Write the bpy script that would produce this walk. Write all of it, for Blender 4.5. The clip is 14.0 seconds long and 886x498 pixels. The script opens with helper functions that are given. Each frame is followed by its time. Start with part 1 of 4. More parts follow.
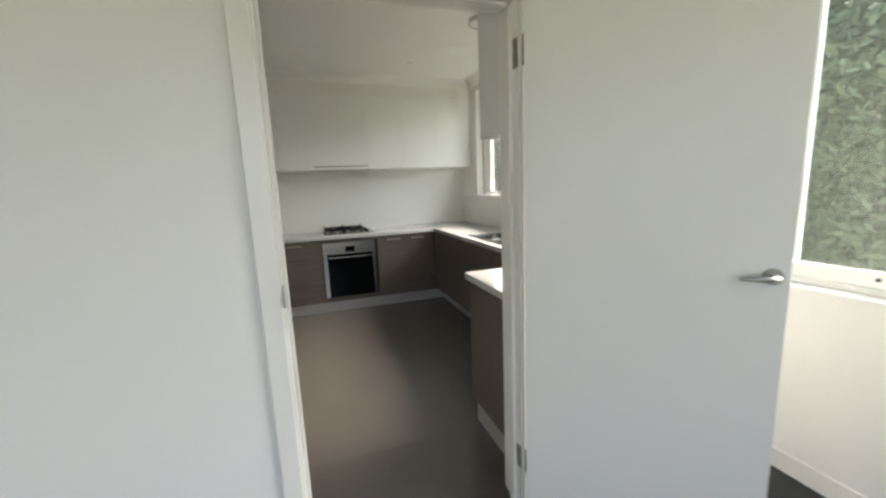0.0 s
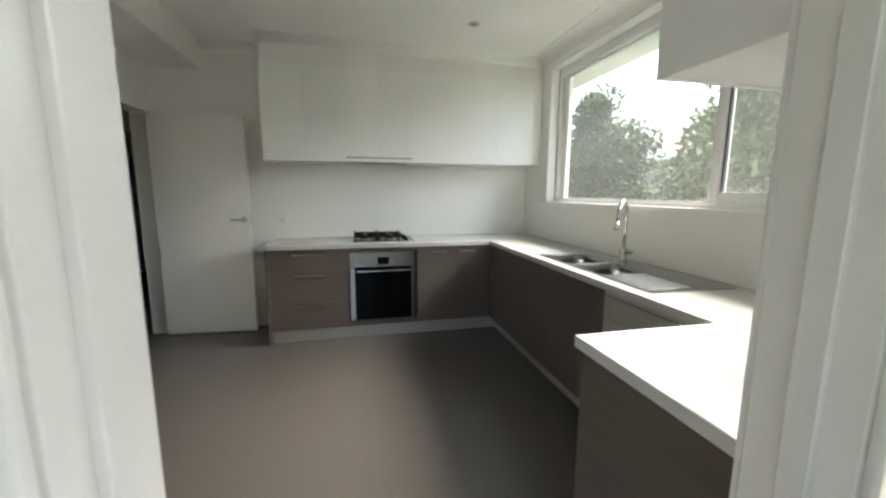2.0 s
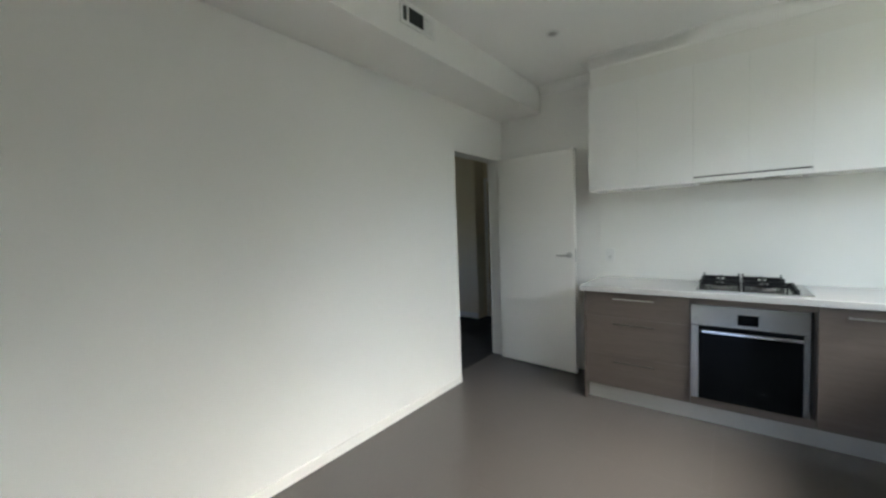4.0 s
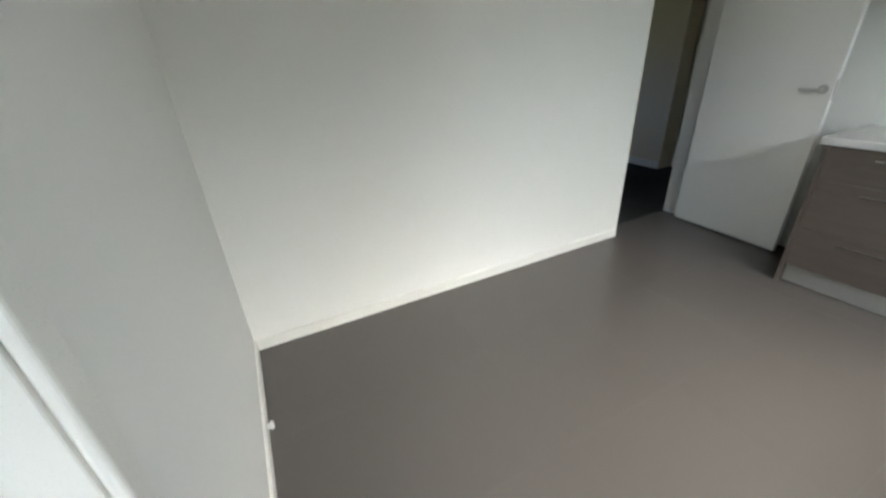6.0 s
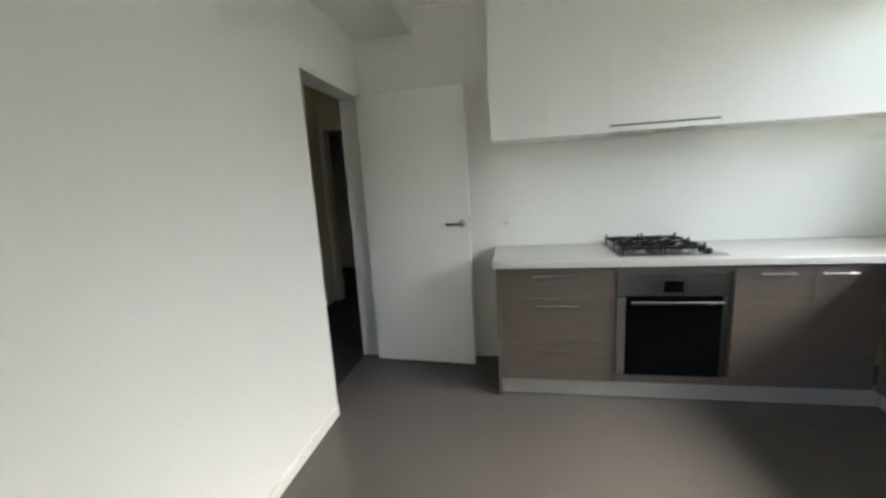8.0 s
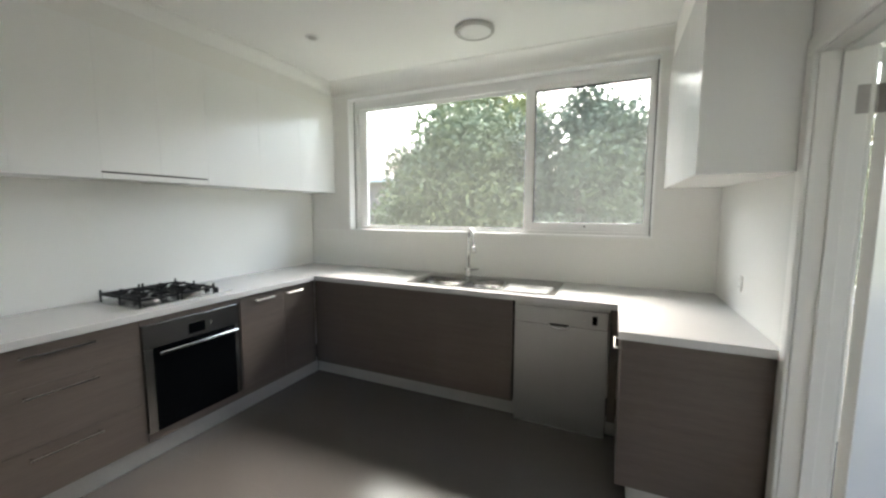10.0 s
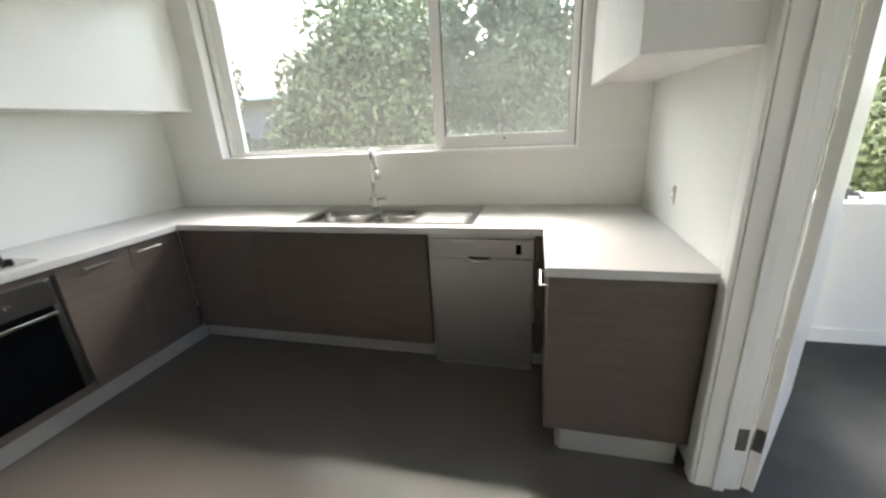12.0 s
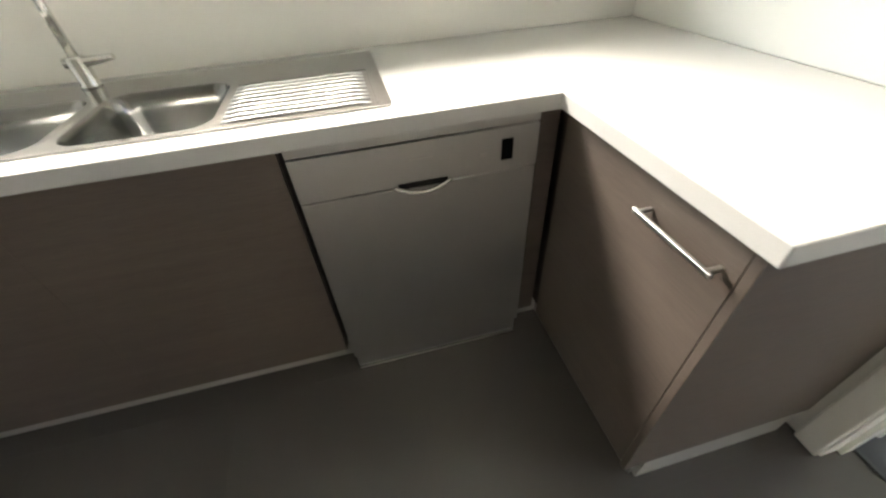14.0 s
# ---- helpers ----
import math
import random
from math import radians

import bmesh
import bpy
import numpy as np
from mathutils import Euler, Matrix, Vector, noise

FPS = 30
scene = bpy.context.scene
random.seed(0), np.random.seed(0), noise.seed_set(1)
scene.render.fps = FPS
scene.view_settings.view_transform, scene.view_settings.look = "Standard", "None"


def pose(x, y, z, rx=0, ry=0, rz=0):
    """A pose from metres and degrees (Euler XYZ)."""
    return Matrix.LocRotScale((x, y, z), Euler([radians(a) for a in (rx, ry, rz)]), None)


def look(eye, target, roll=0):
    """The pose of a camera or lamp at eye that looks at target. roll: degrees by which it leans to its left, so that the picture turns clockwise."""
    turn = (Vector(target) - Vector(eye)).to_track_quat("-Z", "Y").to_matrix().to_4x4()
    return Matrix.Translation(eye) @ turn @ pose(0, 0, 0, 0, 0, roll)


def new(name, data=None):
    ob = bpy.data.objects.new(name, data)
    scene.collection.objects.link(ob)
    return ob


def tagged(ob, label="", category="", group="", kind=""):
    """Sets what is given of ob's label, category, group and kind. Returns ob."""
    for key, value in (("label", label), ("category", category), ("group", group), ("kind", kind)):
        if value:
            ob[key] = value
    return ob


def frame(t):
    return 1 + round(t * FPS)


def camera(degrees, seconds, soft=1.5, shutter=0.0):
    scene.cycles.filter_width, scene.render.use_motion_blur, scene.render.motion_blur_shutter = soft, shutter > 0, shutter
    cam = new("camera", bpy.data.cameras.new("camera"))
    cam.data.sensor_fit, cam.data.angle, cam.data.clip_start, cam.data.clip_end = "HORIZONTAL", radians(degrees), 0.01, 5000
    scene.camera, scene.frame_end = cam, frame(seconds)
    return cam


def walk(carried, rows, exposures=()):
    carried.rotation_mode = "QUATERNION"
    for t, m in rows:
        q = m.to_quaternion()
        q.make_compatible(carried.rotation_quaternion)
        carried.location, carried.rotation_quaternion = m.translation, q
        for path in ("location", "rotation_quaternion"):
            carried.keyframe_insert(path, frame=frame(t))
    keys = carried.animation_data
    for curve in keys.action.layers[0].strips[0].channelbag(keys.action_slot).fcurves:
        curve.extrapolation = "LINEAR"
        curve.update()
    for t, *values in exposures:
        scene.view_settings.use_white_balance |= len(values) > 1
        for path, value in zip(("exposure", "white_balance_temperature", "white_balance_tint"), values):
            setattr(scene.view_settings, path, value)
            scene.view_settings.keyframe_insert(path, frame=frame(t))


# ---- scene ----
cam = camera(98.7, 14.0, soft=2.4, shutter=0.25)
PATH = [
    (0, (1.672, -1.424, 1.406), (2.291, 0.45, 1.079), -2.4),
    (0.5, (1.742, -1.098, 1.402), (2.146, 0.845, 1.149), -3.4),
    (1, (1.738, -0.847, 1.392), (2.089, 1.108, 1.152), 0.4),
    (1.5, (1.727, -0.608, 1.386), (2.184, 1.321, 1.121), -0.8),
    (2, (1.78, -0.458, 1.363), (2.221, 1.47, 1.068), 0.3),
    (2.5, (1.865, -0.31, 1.352), (2.091, 1.663, 1.115), -0.6),
    (3, (1.9, -0.19, 1.381), (1.564, 1.779, 1.289), -1.9),
    (5.5, (1.983, 0.2, 1.39), (0.293, 1.113, 0.835), -2.5),
    (6, (1.931, 0.217, 1.368), (0.32, 1.004, 0.481), -3.0),
    (6.5, (1.909, 0.243, 1.295), (0.406, 0.944, 0.178), -5.3),
    (7, (1.672, 0.355, 1.309), (0.337, 1.488, 0.343), -6.0),
    (7.5, (1.433, 0.533, 1.354), (0.449, 2.15, 0.709), -3.4),
    (8, (1.104, 0.725, 1.407), (0.747, 2.662, 1.057), -3.3),
    (8.5, (0.823, 0.779, 1.4), (1.267, 2.725, 1.265), 1.0),
    (9, (0.511, 0.744, 1.47), (1.786, 2.274, 1.292), -0.2),
    (11.5, (0.729, 0.587, 1.471), (2.661, 1.037, 1.213), -0.5),
    (12, (1.04, 0.655, 1.449), (2.882, 1.125, 0.828), -3.1),
    (12.5, (1.345, 0.823, 1.354), (3.166, 1.011, 0.549), -3.4),
    (13, (1.675, 0.978, 1.283), (3.411, 0.831, 0.301), -3.7),
    (13.5, (2.007, 1.04, 1.238), (3.598, 0.812, 0.047), -5.9),
    (14, (2.243, 1.089, 1.215), (3.719, 0.779, -0.099), -3.9),
]
SKY_STRENGTH, SUN_STRENGTH = 0.15, 1.3
EXPOSURE = [(0.0, 3.58, 6900, 6), (1.0, 3.68, 6950, 6), (2.0, 3.76, 6600, 5), (3.0, 3.93, 6150, 4), (5.5, 3.96, 6080, 3), (7.0, 3.99, 6100, 4),
            (8.0, 4.15, 6330, 5), (9.0, 4.0, 6350, 6), (11.5, 3.9, 6420, 7), (12.5, 4.12, 6600, 7), (13.2, 4.26, 6780, 7), (14.0, 4.45, 6900, 6)]
walk(cam, [(t, look(eye, target, roll)) for t, eye, target, roll in PATH], EXPOSURE)

# ---- world and light ----
world = bpy.data.worlds.new("sky")
scene.world = world
world.use_nodes = True
wn = world.node_tree.nodes
scene.cycles.max_bounces, scene.cycles.diffuse_bounces = 16, 12   # white rooms: light bounces many times
sky = wn.new("ShaderNodeTexSky")
sky.sky_type = 'NISHITA'
sky.sun_disc = False
sky.sun_elevation = radians(42)
sky.sun_rotation = radians(82)
sky.air_density, sky.dust_density, sky.ozone_density = 0.45, 5.0, 0.6
wn["Background"].inputs["Strength"].default_value = SKY_STRENGTH
world.node_tree.links.new(sky.outputs[0], wn["Background"].inputs["Color"])

sun = new("sun", bpy.data.lights.new("sun", 'SUN'))
sun.data.energy, sun.data.angle, sun.data.color = SUN_STRENGTH, radians(110), (0.90, 0.96, 1.0)
sun.matrix_world = look((30, 4, 27), (0, 0, 0))


# ---- materials ----
def material(name, color, rough=0.5, metal=0.0, vary=0.06, scale=4.0, fine=120.0, bump=0.02, stretch=(1, 1, 1), coat=0.0, spec=0.5, rough_vary=0.05, obj_random=0.0):
    m = bpy.data.materials.new(name)
    m.use_nodes = True
    nt = m.node_tree
    b = nt.nodes["Principled BSDF"]
    tc = nt.nodes.new("ShaderNodeTexCoord")
    mp = nt.nodes.new("ShaderNodeMapping")
    mp.inputs["Scale"].default_value = stretch
    nt.links.new(tc.outputs["Object"], mp.inputs["Vector"])
    n1 = nt.nodes.new("ShaderNodeTexNoise")
    n1.inputs["Scale"].default_value, n1.inputs["Detail"].default_value = scale, 4
    n2 = nt.nodes.new("ShaderNodeTexNoise")
    n2.inputs["Scale"].default_value, n2.inputs["Detail"].default_value = fine, 3
    for n in (n1, n2):
        nt.links.new(mp.outputs[0], n.inputs["Vector"])
    add = nt.nodes.new("ShaderNodeMath")
    add.operation = 'ADD'
    nt.links.new(n1.outputs["Fac"], add.inputs[0])
    nt.links.new(n2.outputs["Fac"], add.inputs[1])
    ramp = nt.nodes.new("ShaderNodeMapRange")
    ramp.inputs["From Min"].default_value, ramp.inputs["From Max"].default_value = 0.6, 1.4
    ramp.inputs["To Min"].default_value, ramp.inputs["To Max"].default_value = 1 - vary, 1 + vary
    nt.links.new(add.outputs[0], ramp.inputs["Value"])
    last = ramp.outputs[0]
    if obj_random:
        oi = nt.nodes.new("ShaderNodeObjectInfo")
        r2 = nt.nodes.new("ShaderNodeMapRange")
        r2.inputs["To Min"].default_value, r2.inputs["To Max"].default_value = 1 - obj_random, 1 + obj_random
        nt.links.new(oi.outputs["Random"], r2.inputs["Value"])
        mul = nt.nodes.new("ShaderNodeMath")
        mul.operation = 'MULTIPLY'
        nt.links.new(last, mul.inputs[0])
        nt.links.new(r2.outputs[0], mul.inputs[1])
        last = mul.outputs[0]
    sc = nt.nodes.new("ShaderNodeVectorMath")
    sc.operation = 'SCALE'
    sc.inputs[0].default_value = color[:3]
    nt.links.new(last, sc.inputs["Scale"])
    nt.links.new(sc.outputs[0], b.inputs["Base Color"])
    rr = nt.nodes.new("ShaderNodeMapRange")
    rr.inputs["To Min"].default_value, rr.inputs["To Max"].default_value = max(0.02, rough - rough_vary), min(1, rough + rough_vary)
    nt.links.new(n1.outputs["Fac"], rr.inputs["Value"])
    nt.links.new(rr.outputs[0], b.inputs["Roughness"])
    b.inputs["Metallic"].default_value = metal
    b.inputs["Specular IOR Level"].default_value = spec
    b.inputs["Coat Weight"].default_value = coat
    if bump:
        bp = nt.nodes.new("ShaderNodeBump")
        bp.inputs["Strength"].default_value, bp.inputs["Distance"].default_value = bump, 0.01
        nt.links.new(n2.outputs["Fac"], bp.inputs["Height"])
        nt.links.new(bp.outputs[0], b.inputs["Normal"])
    return m


def wood_laminate(name, axis):
    """Grey-brown laminate with a horizontal grain along the axis x or y."""
    stretch = (0.9, 14, 14) if axis == "x" else (14, 0.9, 14)
    m = material(name, (0.114, 0.091, 0.077), rough=0.42, vary=0.17, scale=2.6, fine=22.0, bump=0.05, stretch=stretch, spec=0.4)
    return m


def window_glass(name, haze_min, haze_max):
    m = bpy.data.materials.new(name)
    m.use_nodes = True
    nt = m.node_tree
    nt.nodes.remove(nt.nodes["Principled BSDF"])
    tr = nt.nodes.new("ShaderNodeBsdfTransparent")
    tr.inputs["Color"].default_value = (0.93, 0.96, 0.945, 1)
    gl = nt.nodes.new("ShaderNodeBsdfGlossy")
    gl.inputs["Roughness"].default_value = 0.02
    lw = nt.nodes.new("ShaderNodeLayerWeight")
    lw.inputs["Blend"].default_value = 0.5
    pw = nt.nodes.new("ShaderNodeMath")
    pw.operation = 'POWER'
    pw.inputs[1].default_value = 4.0
    nt.links.new(lw.outputs["Facing"], pw.inputs[0])
    fr = nt.nodes.new("ShaderNodeMapRange")
    fr.inputs["To Min"].default_value, fr.inputs["To Max"].default_value = 0.035, 0.8
    nt.links.new(pw.outputs[0], fr.inputs["Value"])
    mix = nt.nodes.new("ShaderNodeMixShader")
    nt.links.new(fr.outputs[0], mix.inputs[0])
    nt.links.new(tr.outputs[0], mix.inputs[1])
    nt.links.new(gl.outputs[0], mix.inputs[2])
    # glare haze put into the pane as a faint translucent share, lit by the sky outside
    haze = nt.nodes.new("ShaderNodeBsdfTranslucent")
    haze.inputs["Color"].default_value = (0.85, 0.87, 0.86, 1)
    n = nt.nodes.new("ShaderNodeTexNoise")
    n.inputs["Scale"].default_value = 3.0
    dr = nt.nodes.new("ShaderNodeMapRange")
    dr.inputs["To Min"].default_value, dr.inputs["To Max"].default_value = haze_min, haze_max
    nt.links.new(n.outputs["Fac"], dr.inputs["Value"])
    film = nt.nodes.new("ShaderNodeMixShader")
    nt.links.new(dr.outputs[0], film.inputs[0])
    nt.links.new(mix.outputs[0], film.inputs[1])
    nt.links.new(haze.outputs[0], film.inputs[2])
    nt.links.new(film.outputs[0], nt.nodes["Material Output"].inputs[0])
    return m


def screen_mesh(name):
    m = bpy.data.materials.new(name)
    m.use_nodes = True
    nt = m.node_tree
    b = nt.nodes["Principled BSDF"]
    b.inputs["Base Color"].default_value = (0.20, 0.22, 0.225, 1)
    b.inputs["Roughness"].default_value = 0.7
    tr = nt.nodes.new("ShaderNodeBsdfTransparent")
    n = nt.nodes.new("ShaderNodeTexNoise")
    n.inputs["Scale"].default_value = 6
    r = nt.nodes.new("ShaderNodeMapRange")
    r.inputs["To Min"].default_value, r.inputs["To Max"].default_value = 0.17, 0.25
    nt.links.new(n.outputs["Fac"], r.inputs["Value"])
    mix = nt.nodes.new("ShaderNodeMixShader")
    nt.links.new(r.outputs[0], mix.inputs[0])
    nt.links.new(tr.outputs[0], mix.inputs[1])
    nt.links.new(b.outputs[0], mix.inputs[2])
    nt.links.new(mix.outputs[0], nt.nodes["Material Output"].inputs[0])
    return m


def foliage(name, c1, c2):
    m = bpy.data.materials.new(name)
    m.use_nodes = True
    nt = m.node_tree
    b = nt.nodes["Principled BSDF"]
    g = nt.nodes.new("ShaderNodeNewGeometry")
    ramp = nt.nodes.new("ShaderNodeValToRGB")
    ramp.color_ramp.elements[0].color = (*c1, 1)
    ramp.color_ramp.elements[1].color = (*c2, 1)
    nt.links.new(g.outputs["Random Per Island"], ramp.inputs[0])
    nt.links.new(ramp.outputs[0], b.inputs["Base Color"])
    b.inputs["Roughness"].default_value = 0.65
    b.inputs["Specular IOR Level"].default_value = 0.25
    return m


M_WALL = material("wall_paint", (0.81, 0.80, 0.775), rough=0.55, vary=0.03, scale=500, fine=1400, bump=0.012)
# creamier than the other walls: the hall's warm light is put into this colour
M_HALL = material("hall_paint", (0.76, 0.67, 0.52), rough=0.6, vary=0.03, scale=500, fine=1400, bump=0.01)
M_CEIL = material("ceiling_paint", (0.86, 0.855, 0.835), rough=0.8, vary=0.03, scale=500, fine=220, bump=0.03)
M_TRIM = material("trim_enamel", (0.80, 0.785, 0.75), rough=0.28, vary=0.04, scale=700, fine=1500, bump=0.003, rough_vary=0.02)
M_DOOR = material("door_enamel", (0.78, 0.765, 0.73), rough=0.35, vary=0.03, scale=600, fine=1500, bump=0.008)
M_GLOSS = material("gloss_white", (0.87, 0.87, 0.855), rough=0.24, vary=0.02, scale=500, fine=1500, bump=0.0, rough_vary=0.02)
M_SPLASH = material("white_glass", (0.84, 0.835, 0.80), rough=0.20, vary=0.015, scale=500, fine=1500, bump=0.0, rough_vary=0.02)
M_BENCH = material("white_stone", (0.56, 0.557, 0.545), rough=0.20, vary=0.04, scale=380, fine=1300, bump=0.0)
M_LAM_X = wood_laminate("laminate_x", "x")
M_LAM_Y = wood_laminate("laminate_y", "y")
M_TILE = material("floor_tile", (0.102, 0.093, 0.086), rough=0.22, vary=0.16, scale=700, fine=1700, bump=0.004, rough_vary=0.03)
M_GROUT = material("grout", (0.085, 0.077, 0.070), rough=0.5, vary=0.1, scale=400, fine=900, bump=0.02)
M_CARPET = material("carpet_grey", (0.075, 0.078, 0.082), rough=0.95, vary=0.3, scale=3, fine=500, bump=0.6, spec=0.1)
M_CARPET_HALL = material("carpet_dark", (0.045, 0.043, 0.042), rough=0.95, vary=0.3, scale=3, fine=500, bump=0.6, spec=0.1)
M_KICK = material("brushed_kick", (0.46, 0.45, 0.43), rough=0.36, metal=0.45, vary=0.06, scale=4, fine=80, bump=0.02)
M_STEEL = material("brushed_steel", (0.47, 0.465, 0.45), rough=0.46, metal=0.85, vary=0.02, scale=3, fine=60, bump=0.0, stretch=(1, 9, 0.5), rough_vary=0.03)
M_STEEL.node_tree.nodes["Principled BSDF"].inputs["Anisotropic"].default_value = 0.75
tg = M_STEEL.node_tree.nodes.new("ShaderNodeTangent")
tg.direction_type, tg.axis = 'RADIAL', 'Z'
M_STEEL.node_tree.links.new(tg.outputs[0], M_STEEL.node_tree.nodes["Principled BSDF"].inputs["Tangent"])
M_STEEL_X = material("brushed_steel_x", (0.43, 0.425, 0.41), rough=0.23, metal=1.0, vary=0.02, scale=300, fine=900, bump=0.0, rough_vary=0.01)
M_SINK = material("sink_steel", (0.37, 0.365, 0.355), rough=0.17, metal=1.0, vary=0.02, scale=3, fine=60, bump=0.0, rough_vary=0.03)
M_DRAIN = material("drainer_steel", (0.50, 0.50, 0.50), rough=0.36, metal=1.0, vary=0.02, scale=3, fine=60, bump=0.0, rough_vary=0.03)
M_CHROME = material("chrome", (0.72, 0.71, 0.69), rough=0.10, metal=1.0, vary=0.02, fine=60, bump=0.0)
M_SATIN = material("satin_nickel", (0.50, 0.49, 0.47), rough=0.30, metal=1.0, vary=0.05, fine=90, bump=0.01)
M_NICKEL = material("polished_nickel", (0.42, 0.41, 0.39), rough=0.15, metal=1.0, vary=0.03, fine=90, bump=0.0, rough_vary=0.03)
M_HINGE = material("hinge_nickel", (0.34, 0.32, 0.30), rough=0.38, metal=1.0, vary=0.08, fine=120, bump=0.02)
M_BLACKGLASS = material("black_glass", (0.003, 0.0035, 0.004), spec=0.04, rough=0.06, vary=0.05, fine=30, bump=0.0, rough_vary=0.02)
M_BLACK = material("black_enamel", (0.007, 0.007, 0.0075), spec=0.25, rough=0.5, vary=0.15, fine=150, bump=0.05)
M_BURNER = material("burner_alloy", (0.30, 0.29, 0.28), rough=0.4, metal=0.9, vary=0.1, fine=100, bump=0.02)
M_DARKGAP = material("cabinet_carcass", (0.05, 0.042, 0.037), rough=0.6, vary=0.1, fine=60, bump=0.02)
M_PLASTIC = material("white_plastic", (0.76, 0.76, 0.74), rough=0.35, vary=0.02, fine=80, bump=0.0)
M_OPAL = material("opal_acrylic", (0.80, 0.80, 0.785), rough=0.30, vary=0.015, fine=50, bump=0.0)
M_ALU = material("white_aluminium", (0.84, 0.84, 0.83), rough=0.30, vary=0.025, scale=5, fine=120, bump=0.01)
M_SEAL = material("rubber_seal", (0.06, 0.06, 0.06), rough=0.7, vary=0.1, fine=90, bump=0.02)
M_VENTDARK = material("vent_dark", (0.05, 0.055, 0.05), rough=0.6, vary=0.2, fine=60, bump=0.02)
# the two numbers set how much glare haze is mixed into the pane
M_GLASS = window_glass("window_glass", 0.011, 0.019)
M_GLASS_LOW_HAZE = window_glass("window_glass_low_haze", 0.002, 0.004)
M_SCREEN = screen_mesh("insect_screen")
M_LEAF = foliage("leaf_green", (0.105, 0.130, 0.066), (0.19, 0.215, 0.115))
M_LEAF2 = foliage("leaf_dark", (0.060, 0.085, 0.052), (0.115, 0.145, 0.085))
M_LEAF3 = foliage("leaf_autumn", (0.12, 0.13, 0.045), (0.30, 0.23, 0.10))
M_LEAF4 = foliage("leaf_yellow_green", (0.16, 0.18, 0.055), (0.30, 0.30, 0.11))
M_BARK = material("bark", (0.12, 0.095, 0.075), rough=0.9, vary=0.3, scale=6, fine=40, bump=0.4, stretch=(1, 1, 0.3))
M_GROUND = material("lawn", (0.085, 0.10, 0.050), rough=0.95, vary=0.35, scale=1.2, fine=60, bump=0.5)
M_FENCE = material("fence_timber", (0.20, 0.165, 0.135), rough=0.85, vary=0.25, scale=3, fine=50, bump=0.2, stretch=(6, 6, 0.6), obj_random=0.15)
M_BRICK = material("brick_render", (0.38, 0.31, 0.27), rough=0.85, vary=0.15, scale=4, fine=60, bump=0.2)
M_ROOF = material("roof_tile", (0.34, 0.25, 0.22), rough=0.8, vary=0.2, scale=3, fine=30, bump=0.2)


# ---- mesh helpers ----
def box(bm, x0, x1, y0, y1, z0, z1, bevel=0.0, seg=1):
    r = bmesh.ops.create_cube(bm, size=1)
    v = r["verts"]
    for p in v:
        p.co = Vector((x0 + (p.co.x + .5) * (x1 - x0), y0 + (p.co.y + .5) * (y1 - y0), z0 + (p.co.z + .5) * (z1 - z0)))
    if bevel:
        e = {e for p in v for e in p.link_edges}
        bmesh.ops.bevel(bm, geom=list(e), offset=bevel, segments=seg, affect='EDGES', profile=0.5)
    return bm


def boxes(*rows, bevel=0.0, seg=1):
    bm = bmesh.new()
    for r in rows:
        box(bm, *r, bevel=bevel, seg=seg)
    return bm


def tube(bm, pts, r, sides=10, caps=True):
    """A round bar along a line of points; r is one radius or one for each point."""
    pts = [Vector(p) for p in pts]
    rs = r if isinstance(r, (list, tuple)) else [r] * len(pts)
    rings, ref = [], Vector((0.137, 0.211, 0.968)).normalized()
    for i, p in enumerate(pts):
        d = (pts[min(i + 1, len(pts) - 1)] - pts[max(i - 1, 0)]).normalized()
        if abs(d.dot(ref)) > 0.95:
            ref = Vector((0.9, 0.4, 0.1)).normalized()
        u = (ref - d * ref.dot(d)).normalized()
        w = d.cross(u)
        rings.append([bm.verts.new(p + (u * math.cos(a) + w * math.sin(a)) * rs[i]) for a in (2 * math.pi * k / sides for k in range(sides))])
    for a, b in zip(rings, rings[1:]):
        for k in range(sides):
            f = bm.faces.new((a[k], a[(k + 1) % sides], b[(k + 1) % sides], b[k]))
            f.smooth = True
    if caps:
        bm.faces.new(rings[0][::-1])
        bm.faces.new(rings[-1])
    return bm


def lathe(bm, cx, cy, profile, sides=24):
    """A turned shape round an upright axis from rows of radius and height."""
    rings = []
    for r, z in profile:
        rings.append([bm.verts.new((cx + r * math.cos(2 * math.pi * k / sides), cy + r * math.sin(2 * math.pi * k / sides), z)) for k in range(sides)])
    for a, b in zip(rings, rings[1:]):
        for k in range(sides):
            f = bm.faces.new((a[k], a[(k + 1) % sides], b[(k + 1) % sides], b[k]))
            f.smooth = True
    bm.faces.new(rings[0][::-1])
    bm.faces.new(rings[-1])
    return bm


